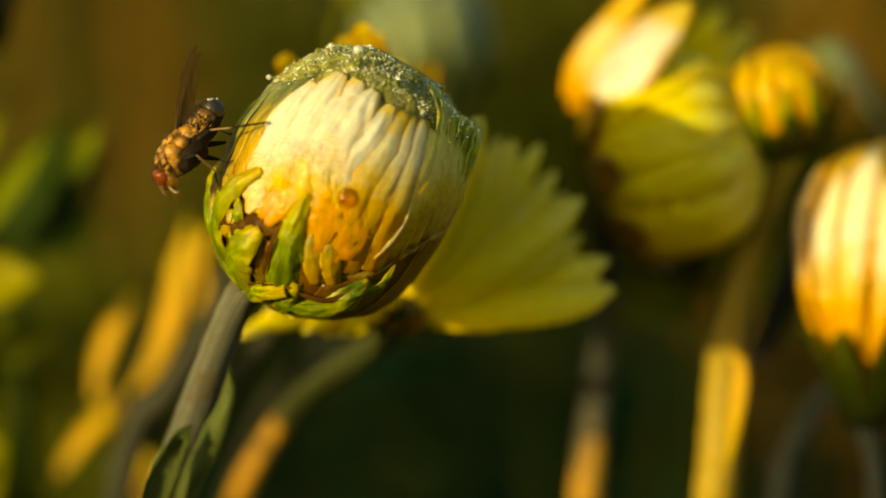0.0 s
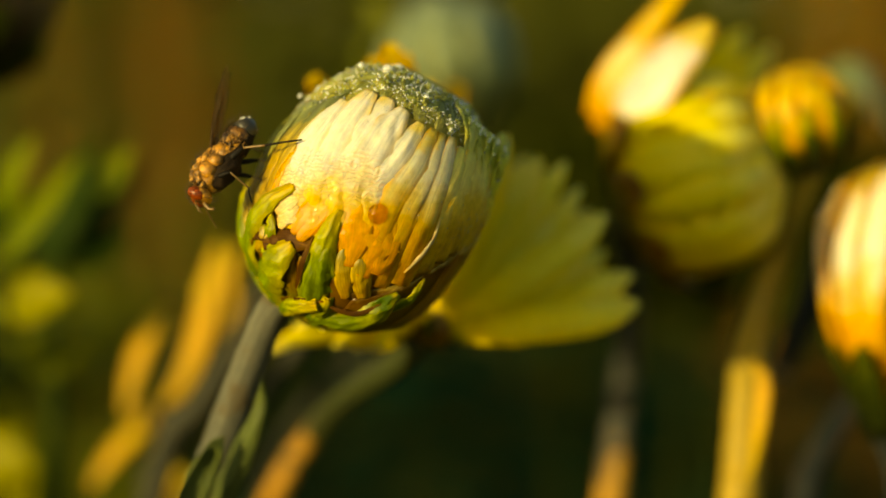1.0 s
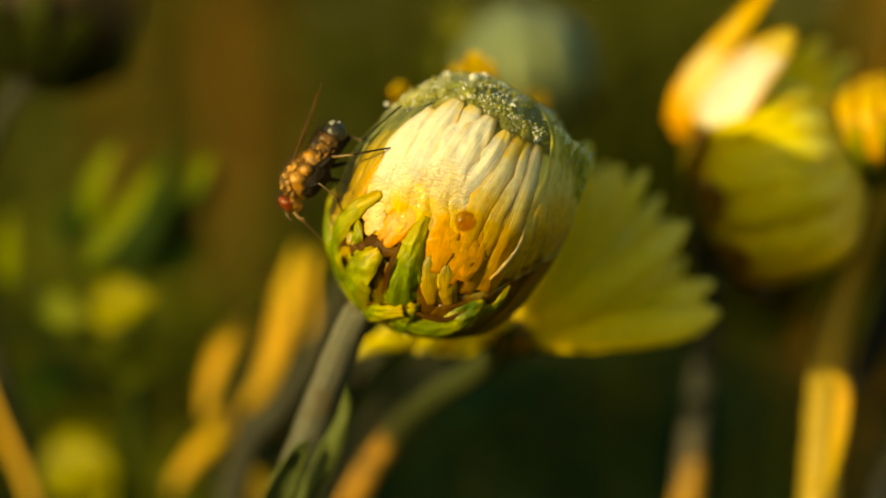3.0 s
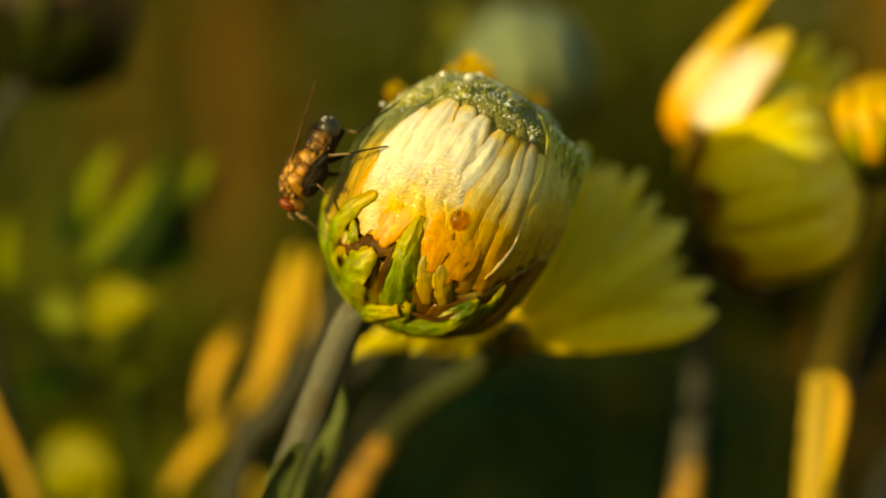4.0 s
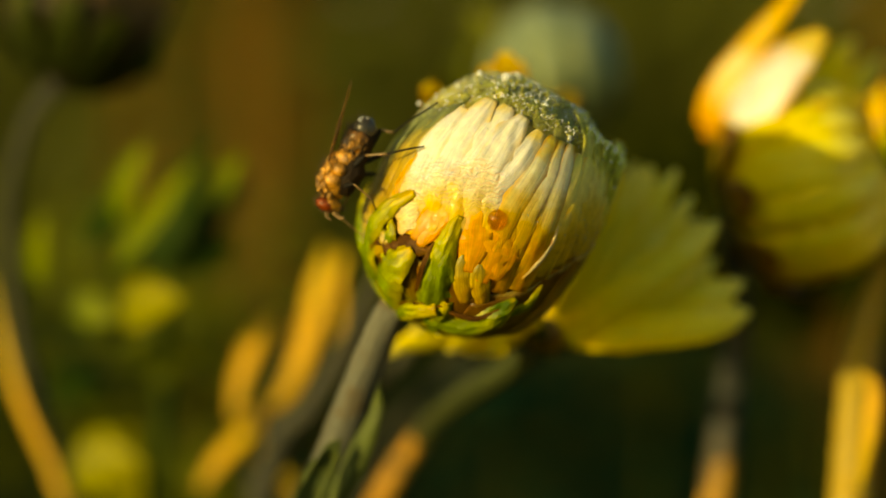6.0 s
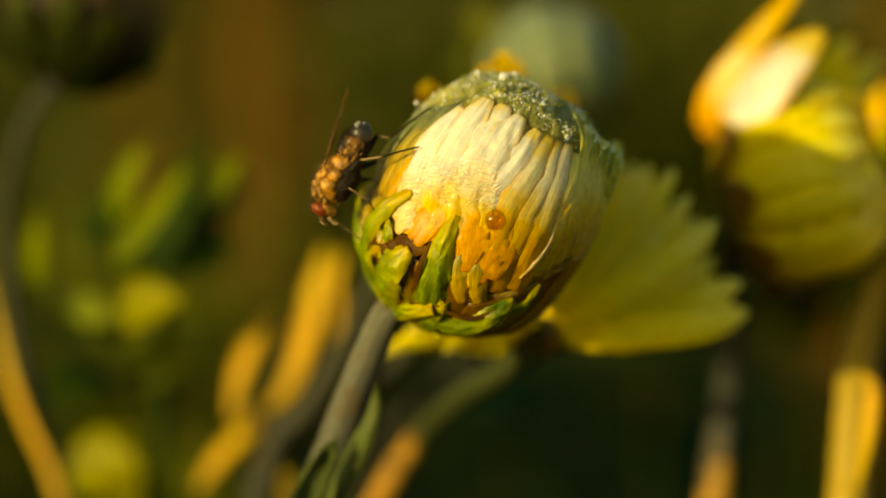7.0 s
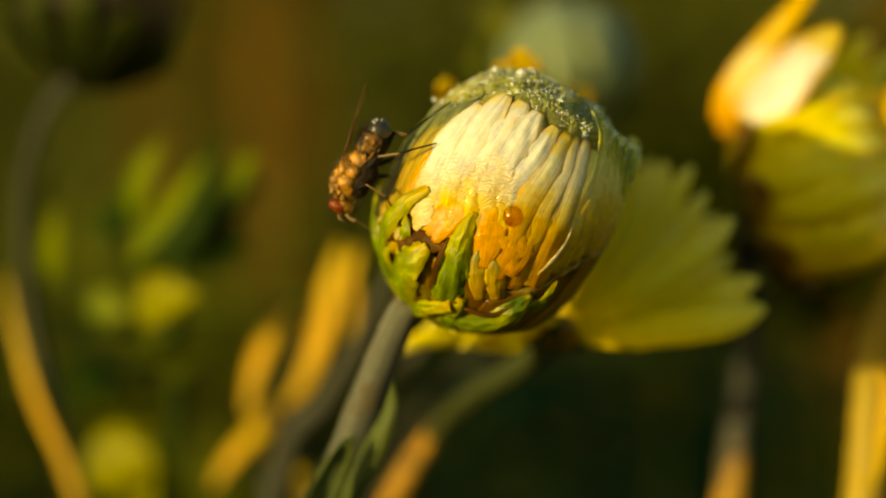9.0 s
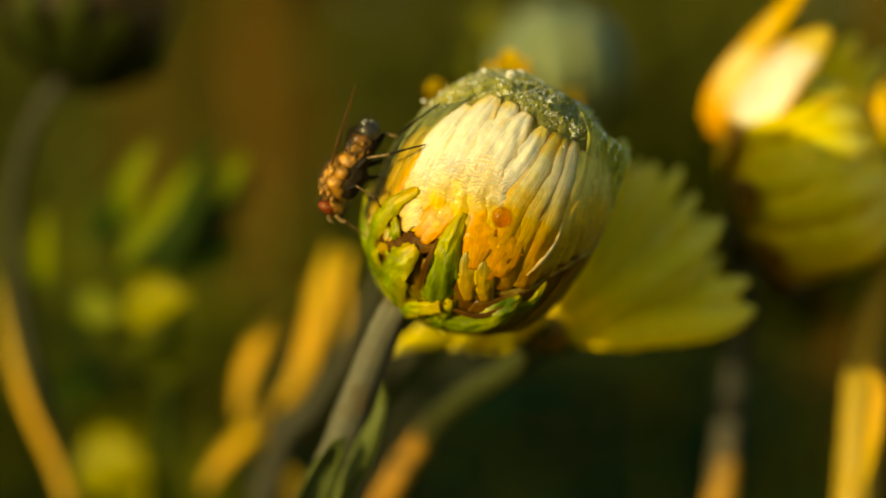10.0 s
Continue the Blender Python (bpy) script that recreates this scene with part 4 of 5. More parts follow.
# two broad sunlit petals stand open, narrower ones behind them
for i, (foot, mid, tip, widths, m) in enumerate((
        (sight(1014, 180, 1.215), sight(1060, 76, 1.2), sight(1184, -76, 1.21), [0.8, 1.15, 1.05, 0.75, 0.3], PETAL_FIRE),
        (sight(1066, 188, 1.2), sight(1128, 98, 1.18), sight(1222, 6, 1.19), [1.4, 1.95, 1.8, 1.3, 0.4], PETAL_GOLD),
        (sight(1172, 172, 1.19), sight(1205, 155, 1.175), sight(1240, 140, 1.18), [0.4, 0.7, 0.66, 0.5, 0.15], PETAL_FIRE),
        (sight(1150, 190, 1.25), sight(1210, 110, 1.26), sight(1280, 20, 1.28), [1.2, 1.9, 1.8, 1.3, 0.2], PETAL_LEMON),
        (sight(1180, 200, 1.23), sight(1250, 130, 1.25), sight(1330, 50, 1.28), [1.0, 1.7, 1.6, 1.2, 0.2], PETAL_LEMON),
        (sight(1200, 230, 1.21), sight(1262, 185, 1.23), sight(1325, 120, 1.26), [1.0, 1.5, 1.4, 1.1, 0.2], PETAL_LEMON),
        (sight(1110, 232, 1.185), sight(1200, 190, 1.175), sight(1300, 118, 1.20), [1.0, 1.7, 1.6, 1.2, 0.3], PETAL_LEMON),
        (sight(1130, 262, 1.18), sight(1225, 222, 1.175), sight(1318, 170, 1.20), [1.0, 1.5, 1.5, 1.1, 0.3], PETAL_LEMON),
        (sight(1026, 205, 1.215), sight(1062, 135, 1.205), sight(1105, 85, 1.215), [0.9, 1.2, 1.2, 1.0, 0.2], PETAL_AMBER))):
    faces = Vector((0.62, -0.74, -0.25)) if m is PETAL_LEMON else Vector((-0.25, -0.95, 0.1))
    part("petal", Shape().ribbon(smooth([foot - B, mid - B, tip - B], 16), smooth(widths, 16), (tip - foot).cross(faces), 0.18, 0.2, 0.2, 7, 500 + i, (0.08, 2.0, 0.0, 1.1)), m, big, "shaded yellow petal" if m is PETAL_LEMON else "sunlit golden petal standing open")
stalk(big, B, [B + Vector((0.8, 0.6, 0.2)), sight(1062, 395, 1.29), sight(1074, 470, 1.34), sight(1074, 560, 1.37), sight(1058, 690, 1.39), at(7.45, -13.72, 1.40), at(6.76, -22.69, 1.45), at(6.46, -34.65, 1.5)], [0.9, 0.85, 0.85, 0.9, 0.95, 1.0, 1.1, 1.2], STEM_BIG, label="upright tan stem, its upper part coloured as shaded")

# small bud on a stout stem
B = at(18.42, 5.11, 1.22)
small = thing("small_flower_bud", B, "small orange-yellow chrysanthemum bud with dark bracts on a stout stem", "flower bud")
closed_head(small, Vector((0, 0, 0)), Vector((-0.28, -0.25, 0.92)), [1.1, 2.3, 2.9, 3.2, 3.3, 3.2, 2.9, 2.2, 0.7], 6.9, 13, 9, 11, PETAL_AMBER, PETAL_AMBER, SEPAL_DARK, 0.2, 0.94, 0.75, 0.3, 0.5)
for i, g in enumerate((62, 110, 318, 20, 350, 84)):
    part("bract", head_petal(Vector((0, 0, 0)), frame_of(Vector((-0.28, -0.25, 0.92))), g, [1.1, 2.3, 2.9, 3.2, 3.3, 3.2, 2.9, 2.2, 0.7], 6.9, 0.1, 0.75, 0.42, 0.5, 0.4, 0.1, 9, 5, 95 + i, 0.2, 0.2, across=5), SEPAL, small, "narrow yellow-green bract")
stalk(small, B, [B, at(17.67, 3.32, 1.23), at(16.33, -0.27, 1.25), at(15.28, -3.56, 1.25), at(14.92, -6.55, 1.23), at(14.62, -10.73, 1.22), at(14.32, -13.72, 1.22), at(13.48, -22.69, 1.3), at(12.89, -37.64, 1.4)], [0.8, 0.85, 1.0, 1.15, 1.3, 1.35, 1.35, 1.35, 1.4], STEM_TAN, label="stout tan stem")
blade(small, B, [at(15.1, -5.2, 1.2), at(15.7, -6.2, 1.19), at(15.5, -8.6, 1.19), at(15.0, -11.6, 1.2)], [0.1, 0.5, 0.55, 0.12], Vector((0.8, -0.6, 0)), LEAF_TAN, label="narrow tan leaf along the stem")

# grey leafless shoots beside it
B = at(17.82, -13.72, 1.34)
shoot = thing("bare_shoot", B, "grey-green bare shoot rising between the buds", "plant shoot")
stalk(shoot, B, [at(16.33, -28.67, 1.4), B, at(18.42, -10.73, 1.34), at(19.91, -8.34, 1.36), at(21.11, -6.55, 1.38), at(22.31, -3.56, 1.4), at(23.20, 0.63, 1.44)], [1.1, 1.0, 0.9, 0.85, 0.8, 0.7, 0.3], STEM_BLUE)
blade(shoot, B, [at(16.47, -5.95, 1.33), at(17.67, -2.96, 1.34), at(19.02, 0.33, 1.36), at(19.91, 3.02, 1.4)], [0.8, 1.0, 0.9, 0.1], Vector((0.9, 0.3, 0.3)), STEM_BLUE, label="dark grey-green narrow leaf")
blade(shoot, B, [at(18.72, 9.60, 1.42), at(20.21, 10.49, 1.42), at(21.71, 9.60, 1.42), at(23.20, 6.61, 1.44)], [0.4, 1.1, 1.3, 0.2], Vector((0.2, 0.5, 0.9)), PETAL_PALE, label="pale grey-green leaf")
stalk(shoot, B, [at(23.20, 6.61, 1.44), at(24.40, 3.32, 1.45), at(23.20, 0.63, 1.44)], [0.5, 0.5, 0.5], STEM)

# tall cream bud
B = at(22.35, -9.35, 1.22)
tall_bud = thing("flower_bud", B, "tall cream chrysanthemum bud with a dark green tapering base", "flower bud")
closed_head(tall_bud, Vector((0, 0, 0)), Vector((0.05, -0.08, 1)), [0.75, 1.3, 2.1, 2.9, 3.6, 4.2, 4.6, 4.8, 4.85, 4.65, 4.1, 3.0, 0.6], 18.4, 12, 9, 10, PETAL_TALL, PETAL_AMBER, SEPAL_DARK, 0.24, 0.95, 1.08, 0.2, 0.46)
stalk(tall_bud, B, [B, at(22.75, -10.8, 1.22), at(22.96, -13.72, 1.23), at(22.90, -22.69, 1.28), at(22.60, -37.64, 1.35)], [0.9, 0.65, 0.65, 0.9, 1.1], STEM_BLUE)

# pale bud in the shade
B = sight(772, 225, 1.5)
pale = thing("pale_flower_bud", B, "pale grey-green closed bud out of the sun", "flower bud")
closed_head(pale, Vector((0, 0, 0)), Vector((-0.16, 0.1, 1)), [1.6, 2.6, 3.6, 4.5, 5.1, 5.4, 5.3, 4.9, 4.0, 2.6, 0.8], 12.4, 9, 7, 6, PETAL_PALE, PETAL_PALE, PETAL_OLIVE, 0.06, 0.95, 1.6, 1.0, 0.45)
blade(pale, B, [at(-2.51, 8.10, 1.56), at(-3.11, 10.49, 1.55), at(-4.01, 12.59, 1.54), at(-5.50, 14.38, 1.55)], [0.8, 2.0, 1.8, 0.3], Vector((0.8, -0.5, 0.3)), LEAF_MID, label="dull green leaf beside the bud")
blade(pale, B, [at(-5.50, 7.50, 1.56), at(-6.10, 9.60, 1.55), at(-5.80, 11.39, 1.54), at(-5.05, 13.19, 1.55)], [0.8, 1.5, 1.3, 0.3], Vector((0.8, -0.5, 0.3)), LEAF_MID, label="dull green leaf beside the bud")
stalk(pale, B, [B, at(-0.72, 1.23, 1.58), at(-4.31, -3.56, 1.62), at(-10.29, -10.73, 1.7), at(-14.47, -28.67, 1.9)], [0.9, 0.7, 0.6, 0.6, 0.8], STEM_DIM)

# ---- lit shoots with narrow leaves ----
B = at(-16.71, -13.72, 1.45)
twig = thing("leafy_shoot", B, "upright shoot with narrow golden-lit leaves", "plant shoot")
stalk(twig, B, [at(-17.76, -31.66, 1.55), at(-17.31, -18.21, 1.48), B, at(-17.01, -11.63, 1.44), at(-16.42, -8.34, 1.47), at(-15.22, -5.05, 1.48), at(-14.47, -2.36, 1.48), at(-13.93, -0.27, 1.48)], [1.2, 1.1, 1.0, 0.9, 0.7, 0.55, 0.45, 0.3], STEM_DIM)
for pts, wd in (([(236, 680), (262, 630), (290, 550), (305, 470), (322, 385)], 1.6), ([(178, 980), (200, 910), (215, 850), (244, 796)], 1.5), ([(215, 690), (240, 660), (262, 630), (280, 590)], 1.0), ([(150, 705), (160, 650), (180, 590), (205, 545), (232, 508)], 1.3), ([(88, 838), (115, 795), (150, 755), (182, 725)], 1.35), ([(340, 560), (345, 500), (340, 450), (352, 400)], 0.7)):
    path = [sight(x + 16, y + 5, 1.42 + 0.004 * i) for i, (x, y) in enumerate(pts)]
    blade(twig, B, path, [0.3, 0.62 * wd, 0.76 * wd, 0.68 * wd, 0.15][: len(path)], Vector((0.71, -0.63, -0.22)), LEAF_TAN, cup=0.15, label="narrow golden-lit leaf", thick=0.3, wave=0.1)
blade(twig, B, [at(-18.06, -8.64, 1.44), at(-17.31, -7.74, 1.44), at(-17.01, -11.63, 1.44)], [0.4, 0.4, 0.3], Vector((0.8, -0.5, 0.3)), LEAF_TAN)
B = at(-16.56, -10.73, 1.3)
bare = thing("bare_shoot", B, "grey-brown bare shoot slanting behind the stem", "plant shoot")
stalk(bare, B, [at(-19.85, -25.68, 1.35), B, at(-14.47, -7.45, 1.28), at(-12.68, -4.46, 1.27), at(-11.48, -1.76, 1.26), at(-10.73, 0.33, 1.25)], [1.0, 0.9, 0.8, 0.75, 0.6, 0.3], STEM_DIM)

# ---- green leaves and the dark bud on its curved stalk ----
B = at(-22.25, -13.72, 1.45)
leafy = thing("leafy_plant", B, "leafy green plant with rounded lit leaves", "plant")
stalk(leafy, B, [at(-21.65, -31.66, 1.6), at(-22.25, -19.70, 1.5), B, at(-22.10, -7.74, 1.47), at(-22.25, -2.36, 1.47), at(-21.65, 1.82, 1.48)], [1.0, 0.9, 0.8, 0.7, 0.6, 0.4], LEAF)
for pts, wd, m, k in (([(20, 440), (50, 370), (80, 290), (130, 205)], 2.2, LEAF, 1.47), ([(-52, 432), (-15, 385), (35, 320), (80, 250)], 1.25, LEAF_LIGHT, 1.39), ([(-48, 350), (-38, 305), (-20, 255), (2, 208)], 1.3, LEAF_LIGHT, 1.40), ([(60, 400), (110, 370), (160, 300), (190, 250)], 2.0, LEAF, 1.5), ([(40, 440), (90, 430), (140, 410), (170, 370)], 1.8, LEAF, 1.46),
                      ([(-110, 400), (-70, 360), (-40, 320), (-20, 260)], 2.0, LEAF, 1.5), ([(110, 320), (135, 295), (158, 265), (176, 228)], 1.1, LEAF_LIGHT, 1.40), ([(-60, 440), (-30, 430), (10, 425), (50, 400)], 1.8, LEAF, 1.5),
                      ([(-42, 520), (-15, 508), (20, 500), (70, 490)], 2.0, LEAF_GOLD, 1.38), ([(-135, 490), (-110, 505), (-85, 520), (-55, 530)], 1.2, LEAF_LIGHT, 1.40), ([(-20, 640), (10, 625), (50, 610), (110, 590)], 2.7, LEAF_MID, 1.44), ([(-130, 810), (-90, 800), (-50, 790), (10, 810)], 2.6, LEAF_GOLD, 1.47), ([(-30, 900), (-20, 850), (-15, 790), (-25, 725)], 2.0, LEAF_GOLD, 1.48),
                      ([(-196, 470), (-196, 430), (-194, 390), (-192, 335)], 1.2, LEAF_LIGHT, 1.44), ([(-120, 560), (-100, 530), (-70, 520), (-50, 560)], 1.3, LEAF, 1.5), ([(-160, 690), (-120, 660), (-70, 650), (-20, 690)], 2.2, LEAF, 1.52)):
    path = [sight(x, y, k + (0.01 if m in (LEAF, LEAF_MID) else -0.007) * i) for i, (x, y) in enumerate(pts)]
    blade(leafy, B, path, [0.4, wd, wd * 0.9, 0.2], Vector((0.75, -0.45, -0.45)) if m in (LEAF, LEAF_MID) else (path[-1] - path[0]).cross(Vector((-0.55, -0.8, 0.25))), m, label="small rounded green leaf" if m in (LEAF, LEAF_MID) else "small rounded leaf, sunlight put into its yellow colour", wave=0.3 if m is LEAF else 0.15)
B = at(-28.38, 10.26, 1.34)
dark = thing("drooping_flower_bud", B, "golden bud coloured as shaded, with dark green base on a thin curved stalk", "flower bud")
closed_head(dark, Vector((0, 0, 0)), Vector((0.25, 0.3, 0.9)), [1.4, 3.6, 4.9, 5.5, 5.7, 5.7, 5.5, 5.0, 3.8, 1.2], 13.0, 15, 10, 9, PETAL_SHADED, PETAL_SHADED, SEPAL_DARK, 0.2, 0.92, 1.3, 0.9, 0.42)
stalk(dark, B, [B, at(-29.9, 8.40, 1.34), at(-31.0, 4.81, 1.35), at(-31.0, 1.23, 1.36), at(-30.4, -3.56, 1.37), at(-29.3, -7.45, 1.38), at(-28.1, -11.33, 1.38), at(-27.0, -15.22, 1.4), at(-25.24, -28.67, 1.5)], [0.9, 0.6, 0.5, 0.5, 0.55, 0.6, 0.6, 0.7, 0.9], STEM_DIM, label="thin dull curved stalk")
blade(dark, B, [at(-27.1, -15.22, 1.37), at(-28.5, -11.03, 1.37), at(-29.9, -8.04, 1.37), at(-31.0, -5.05, 1.37), at(-32.1, -0.27, 1.38)], [0.4, 0.48, 0.48, 0.4, 0.1], Vector((0.9, -0.3, 0.2)), LEAF_TAN, label="tan narrow leaf")

# every stem goes down into the soil
lower_stem(bud, SB, SB + Vector((-9, 22, -70)), 1.3, STEM)
lower_stem(fan, (BED.inverted() @ fan.matrix_world.translation) * 1000, at(-15.97, -31.66, 1.6), 1.0, STEM_TAN)
lower_stem(tips, (BED.inverted() @ tips.matrix_world.translation) * 1000, at(-18.96, -31.66, 1.5), 0.8, STEM_DIM)
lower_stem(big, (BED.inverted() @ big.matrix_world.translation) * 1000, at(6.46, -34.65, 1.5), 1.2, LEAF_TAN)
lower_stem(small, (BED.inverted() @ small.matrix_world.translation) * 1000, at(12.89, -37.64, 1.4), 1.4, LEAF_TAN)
lower_stem(shoot, (BED.inverted() @ shoot.matrix_world.translation) * 1000, at(16.33, -28.67, 1.4), 1.1, STEM_DIM)
lower_stem(tall_bud, (BED.inverted() @ tall_bud.matrix_world.translation) * 1000, at(22.60, -37.64, 1.35), 1.1, STEM)
lower_stem(pale, (BED.inverted() @ pale.matrix_world.translation) * 1000, at(-14.47, -28.67, 1.9), 0.8, STEM_DIM)
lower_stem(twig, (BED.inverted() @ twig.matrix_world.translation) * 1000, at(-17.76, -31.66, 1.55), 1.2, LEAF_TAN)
lower_stem(bare, (BED.inverted() @ bare.matrix_world.translation) * 1000, at(-19.85, -25.68, 1.35), 1.0, STEM_DIM)
lower_stem(leafy, (BED.inverted() @ leafy.matrix_world.translation) * 1000, at(-21.65, -31.66, 1.6), 1.0, LEAF)
lower_stem(dark, (BED.inverted() @ dark.matrix_world.translation) * 1000, at(-25.24, -28.67, 1.5), 0.9, STEM_DIM)

# ---- the bed behind: leaves and dry stalks far out of focus, rooted in the soil ----
def bank(name, label, count, xs, ys, low, top, material, seed, size=(12, 26), flat=False, stems=60):
    """Loose foliage in world millimetres: leaves between low and top(y), on thin stems from the ground."""
    r, s = random.Random(seed), Shape()
    for i in range(count):
        x, y = r.uniform(*xs), r.uniform(*ys)
        c = Vector((x, y, r.uniform(low, top(y))))
        way = Vector((r.uniform(-1, 1), r.uniform(-0.6, 0.6), r.uniform(-0.5, 1.2))).normalized()
        if flat:
            way = Vector((r.uniform(-1, 1), r.uniform(-1, 1), r.uniform(-0.15, 0.15))).normalized()
        n = r.uniform(*size)
        s.ribbon([c, c + way * n * 0.5 + way.orthogonal() * n * 0.06, c + way * n], [0.08 * n, 0.2 * n, 0.02 * n], way.cross(Vector((0.1, 0.1, 1)) if flat else Vector((0.3, -0.9, r.uniform(-0.6, 0.6)))), 0.5, 0.3, 0.2, 3, i)
    for i in range(stems):
        x, y = r.uniform(*xs), r.uniform(*ys)
        a0, b0 = Vector((x, y, -8)), Vector((x + r.uniform(-20, 20), y + r.uniform(-20, 20), 0.94 * top(y)))
        s.tube([a0, a0.lerp(b0, 0.5) + Vector((r.uniform(-12, 12), r.uniform(-12, 12), 0)), b0], [2.4, 1.8, 0.8], 5)
    ob = new(name, s.mesh(name, False))
    ob.data.materials.append(material)
    return tagged(ob, label, "foliage", kind="stuff")


bank("low_foliage", "low leaves of the flower bed coloured as deep in shade, out of focus", 9000, (-420, 420), (230, 620), 170, lambda y: 436 - 0.122 * y, LEAF_LOW, 6, (10, 24), True, 120)
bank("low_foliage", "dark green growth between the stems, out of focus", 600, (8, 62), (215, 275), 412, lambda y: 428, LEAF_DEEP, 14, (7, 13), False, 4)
bank("foliage", "olive leaves of the flower bed, out of focus", 9000, (-620, 620), (620, 1080), 250, lambda y: 580, LEAF_FAR, 3, (12, 28), False, 160)
bank("dry_foliage", "dry brown leaves in the flower bed, out of focus", 40, (-156, -96), (600, 740), 372, lambda y: 640, LEAF_DRY, 4, (10, 24), False, 16)
bank("dry_foliage", "dry brown leaves in the flower bed, out of focus", 60, (124, 162), (600, 740), 432, lambda y: 650, LEAF_DRY, 5, (10, 24), False, 16)
bank("dry_foliage", "dry brown leaves in the flower bed, out of focus", 160, (84, 118), (430, 560), 325, lambda y: 388, LEAF_DRY, 8, (10, 20), False, 6)
bank("side_foliage", "green leaves at the edge of the bed, out of focus", 420, (-135, -55), (260, 420), 280, lambda y: 404, LEAF_MID, 9, (8, 18), False, 14)
bank("hedge", "dark hedge leaves behind the bed, out of focus", 6500, (-1500, 1500), (1200, 1900), 0, lambda y: 760, LEAF_FAR, 11, (50, 95), False, 60)

# ---- the fly ----
fly = thing("fly", at(-13.13, 5.56, 0.985), "bristly ochre fly with red eyes and dark tail on the bud", "fly")
thorax = Shape().ball(Vector((1.0, 0, 0.25)), 1.22, 0.86, 0.86, 18, 26, 0.22, 1.0)
thorax.ball(Vector((0.1, 0, 0.75)), 0.5, 0.55, 0.4, 8, 12, 0.15, 2.0)
thorax.ball(Vector((-0.15, 0, 0.12)), 0.6, 0.8, 0.78, 10, 18, 0.2, 9.0)
thorax.ball(Vector((1.15, 0.62, 0.15)), 0.5, 0.42, 0.5, 8, 12, 0.2, 4.0)
thorax.ball(Vector((0.5, 0.66, 0.05)), 0.4, 0.36, 0.45, 8, 12, 0.2, 5.0)
part("thorax", thorax, SHELL, fly, "ochre dusty thorax")
# underside and belly: the unlit side, darkened by colour
part("underside", Shape().ball(Vector((0.5, 0.05, -0.52)), 1.15, 0.74, 0.55, 14, 20, 0.3, 3.0), UNDER_SHADE, fly, "underside of the thorax, coloured as shaded")
part("belly", Shape().ball(Vector((-0.8, 0.05, -0.46)), 1.2, 0.5, 0.34, 14, 20, 0.3, 6.0), UNDER_SHADE, fly, "belly of the abdomen, coloured as shaded")
head = part("head", Shape().ball(Vector((2.38, 0, -0.1)), 0.42, 0.66, 0.6, 12, 18, 0.08), SHELL, fly, "ochre head")
for s in (1, -1):
    part("eye", Shape().ball(Vector((2.5, 0.36 * s, 0.04)), 0.36, 0.38, 0.52, 12, 16), EYE_RED, head, "red-brown compound eye")
    part("antenna", Shape().tube(smooth([Vector((2.85, 0.14 * s, -0.1)), Vector((3.1, 0.2 * s, -0.3)), Vector((3.15, 0.24 * s, -0.6))], 6), [0.05, 0.05, 0.04, 0.03, 0.02, 0.015], 6), LIMB, head, "short tan antenna")
part("mouthparts", Shape().tube(smooth([Vector((2.7, 0, -0.5)), Vector((2.85, 0, -0.95)), Vector((2.7, 0, -1.2))], 6), [0.12, 0.1, 0.08, 0.08, 0.1, 0.06], 8), LIMB, head)
for i, (x, z, rx, ry, rz, m, lab) in enumerate(((-0.35, 0.08, 0.56, 0.72, 0.68, BELLY, "amber abdomen segment"), (-0.95, 0.10, 0.58, 0.78, 0.72, BELLY, "amber abdomen segment"), (-1.5, 0.08, 0.58, 0.76, 0.70, BELLY_DARK, "brown abdomen segment"), (-2.1, 0.05, 0.66, 0.68, 0.62, GREY, "glossy dark grey abdomen tip"))):
    part("abdomen_segment", Shape().ball(Vector((x, 0, z)), rx, ry, rz, 12, 20, 0.16, i * 3.7), m, fly, lab)
for i, x in enumerate((-0.64, -1.2, -1.78)):
    part("abdomen_band", Shape().tube([Vector((x + d, 0, 0.1)) for d in (-0.07, -0.03, 0.03, 0.07)], [0.66 - 0.04 * i, 0.765 - 0.04 * i, 0.765 - 0.04 * i, 0.66 - 0.04 * i], 22), BLACK, fly, "black abdomen band")
part("back_stripe", Shape().tube(smooth([Vector((-0.5, 0, 0.66)), Vector((-1.3, 0, 0.70)), Vector((-2.2, 0, 0.56))], 8), [0.1, 0.22, 0.26, 0.28, 0.28, 0.28, 0.26, 0.12], 8), GREY, fly, "dark stripe along the abdomen's back")
fuzz = Shape()
for i in range(380):
    d = Vector((rnd.gauss(0, 1), rnd.gauss(0, 1), rnd.gauss(0.5, 1))).normalized()
    c0 = rnd.choice((Vector((1.0, 0, 0.25)), Vector((1.0, 0, 0.25)), Vector((-1.6, 0, 0.08)), Vector((2.45, 0, -0.05))))
    k0 = (1.05, 0.9, 0.95) if c0.x > 0.5 else (1.0, 0.8, 0.8)
    if c0.x > 2:
        k0 = (0.5, 0.75, 0.68)
    p0 = c0 + Vector((d.x * k0[0], d.y * k0[1], d.z * k0[2]))
    q0 = p0 + (d + Vector((-0.7, 0, 0.1))) * rnd.uniform(0.15, 0.42)
    fuzz.tube([p0, (p0 + q0) / 2 + d * 0.03, q0], [0.022, 0.016, 0.004], 4)
part("abdomen", Shape().ball(Vector((-1.0, 0, 0.06)), 1.25, 0.70, 0.66, 14, 22, 0.1, 8.0), BELLY, fly, "amber and black abdomen")
shag = Shape()
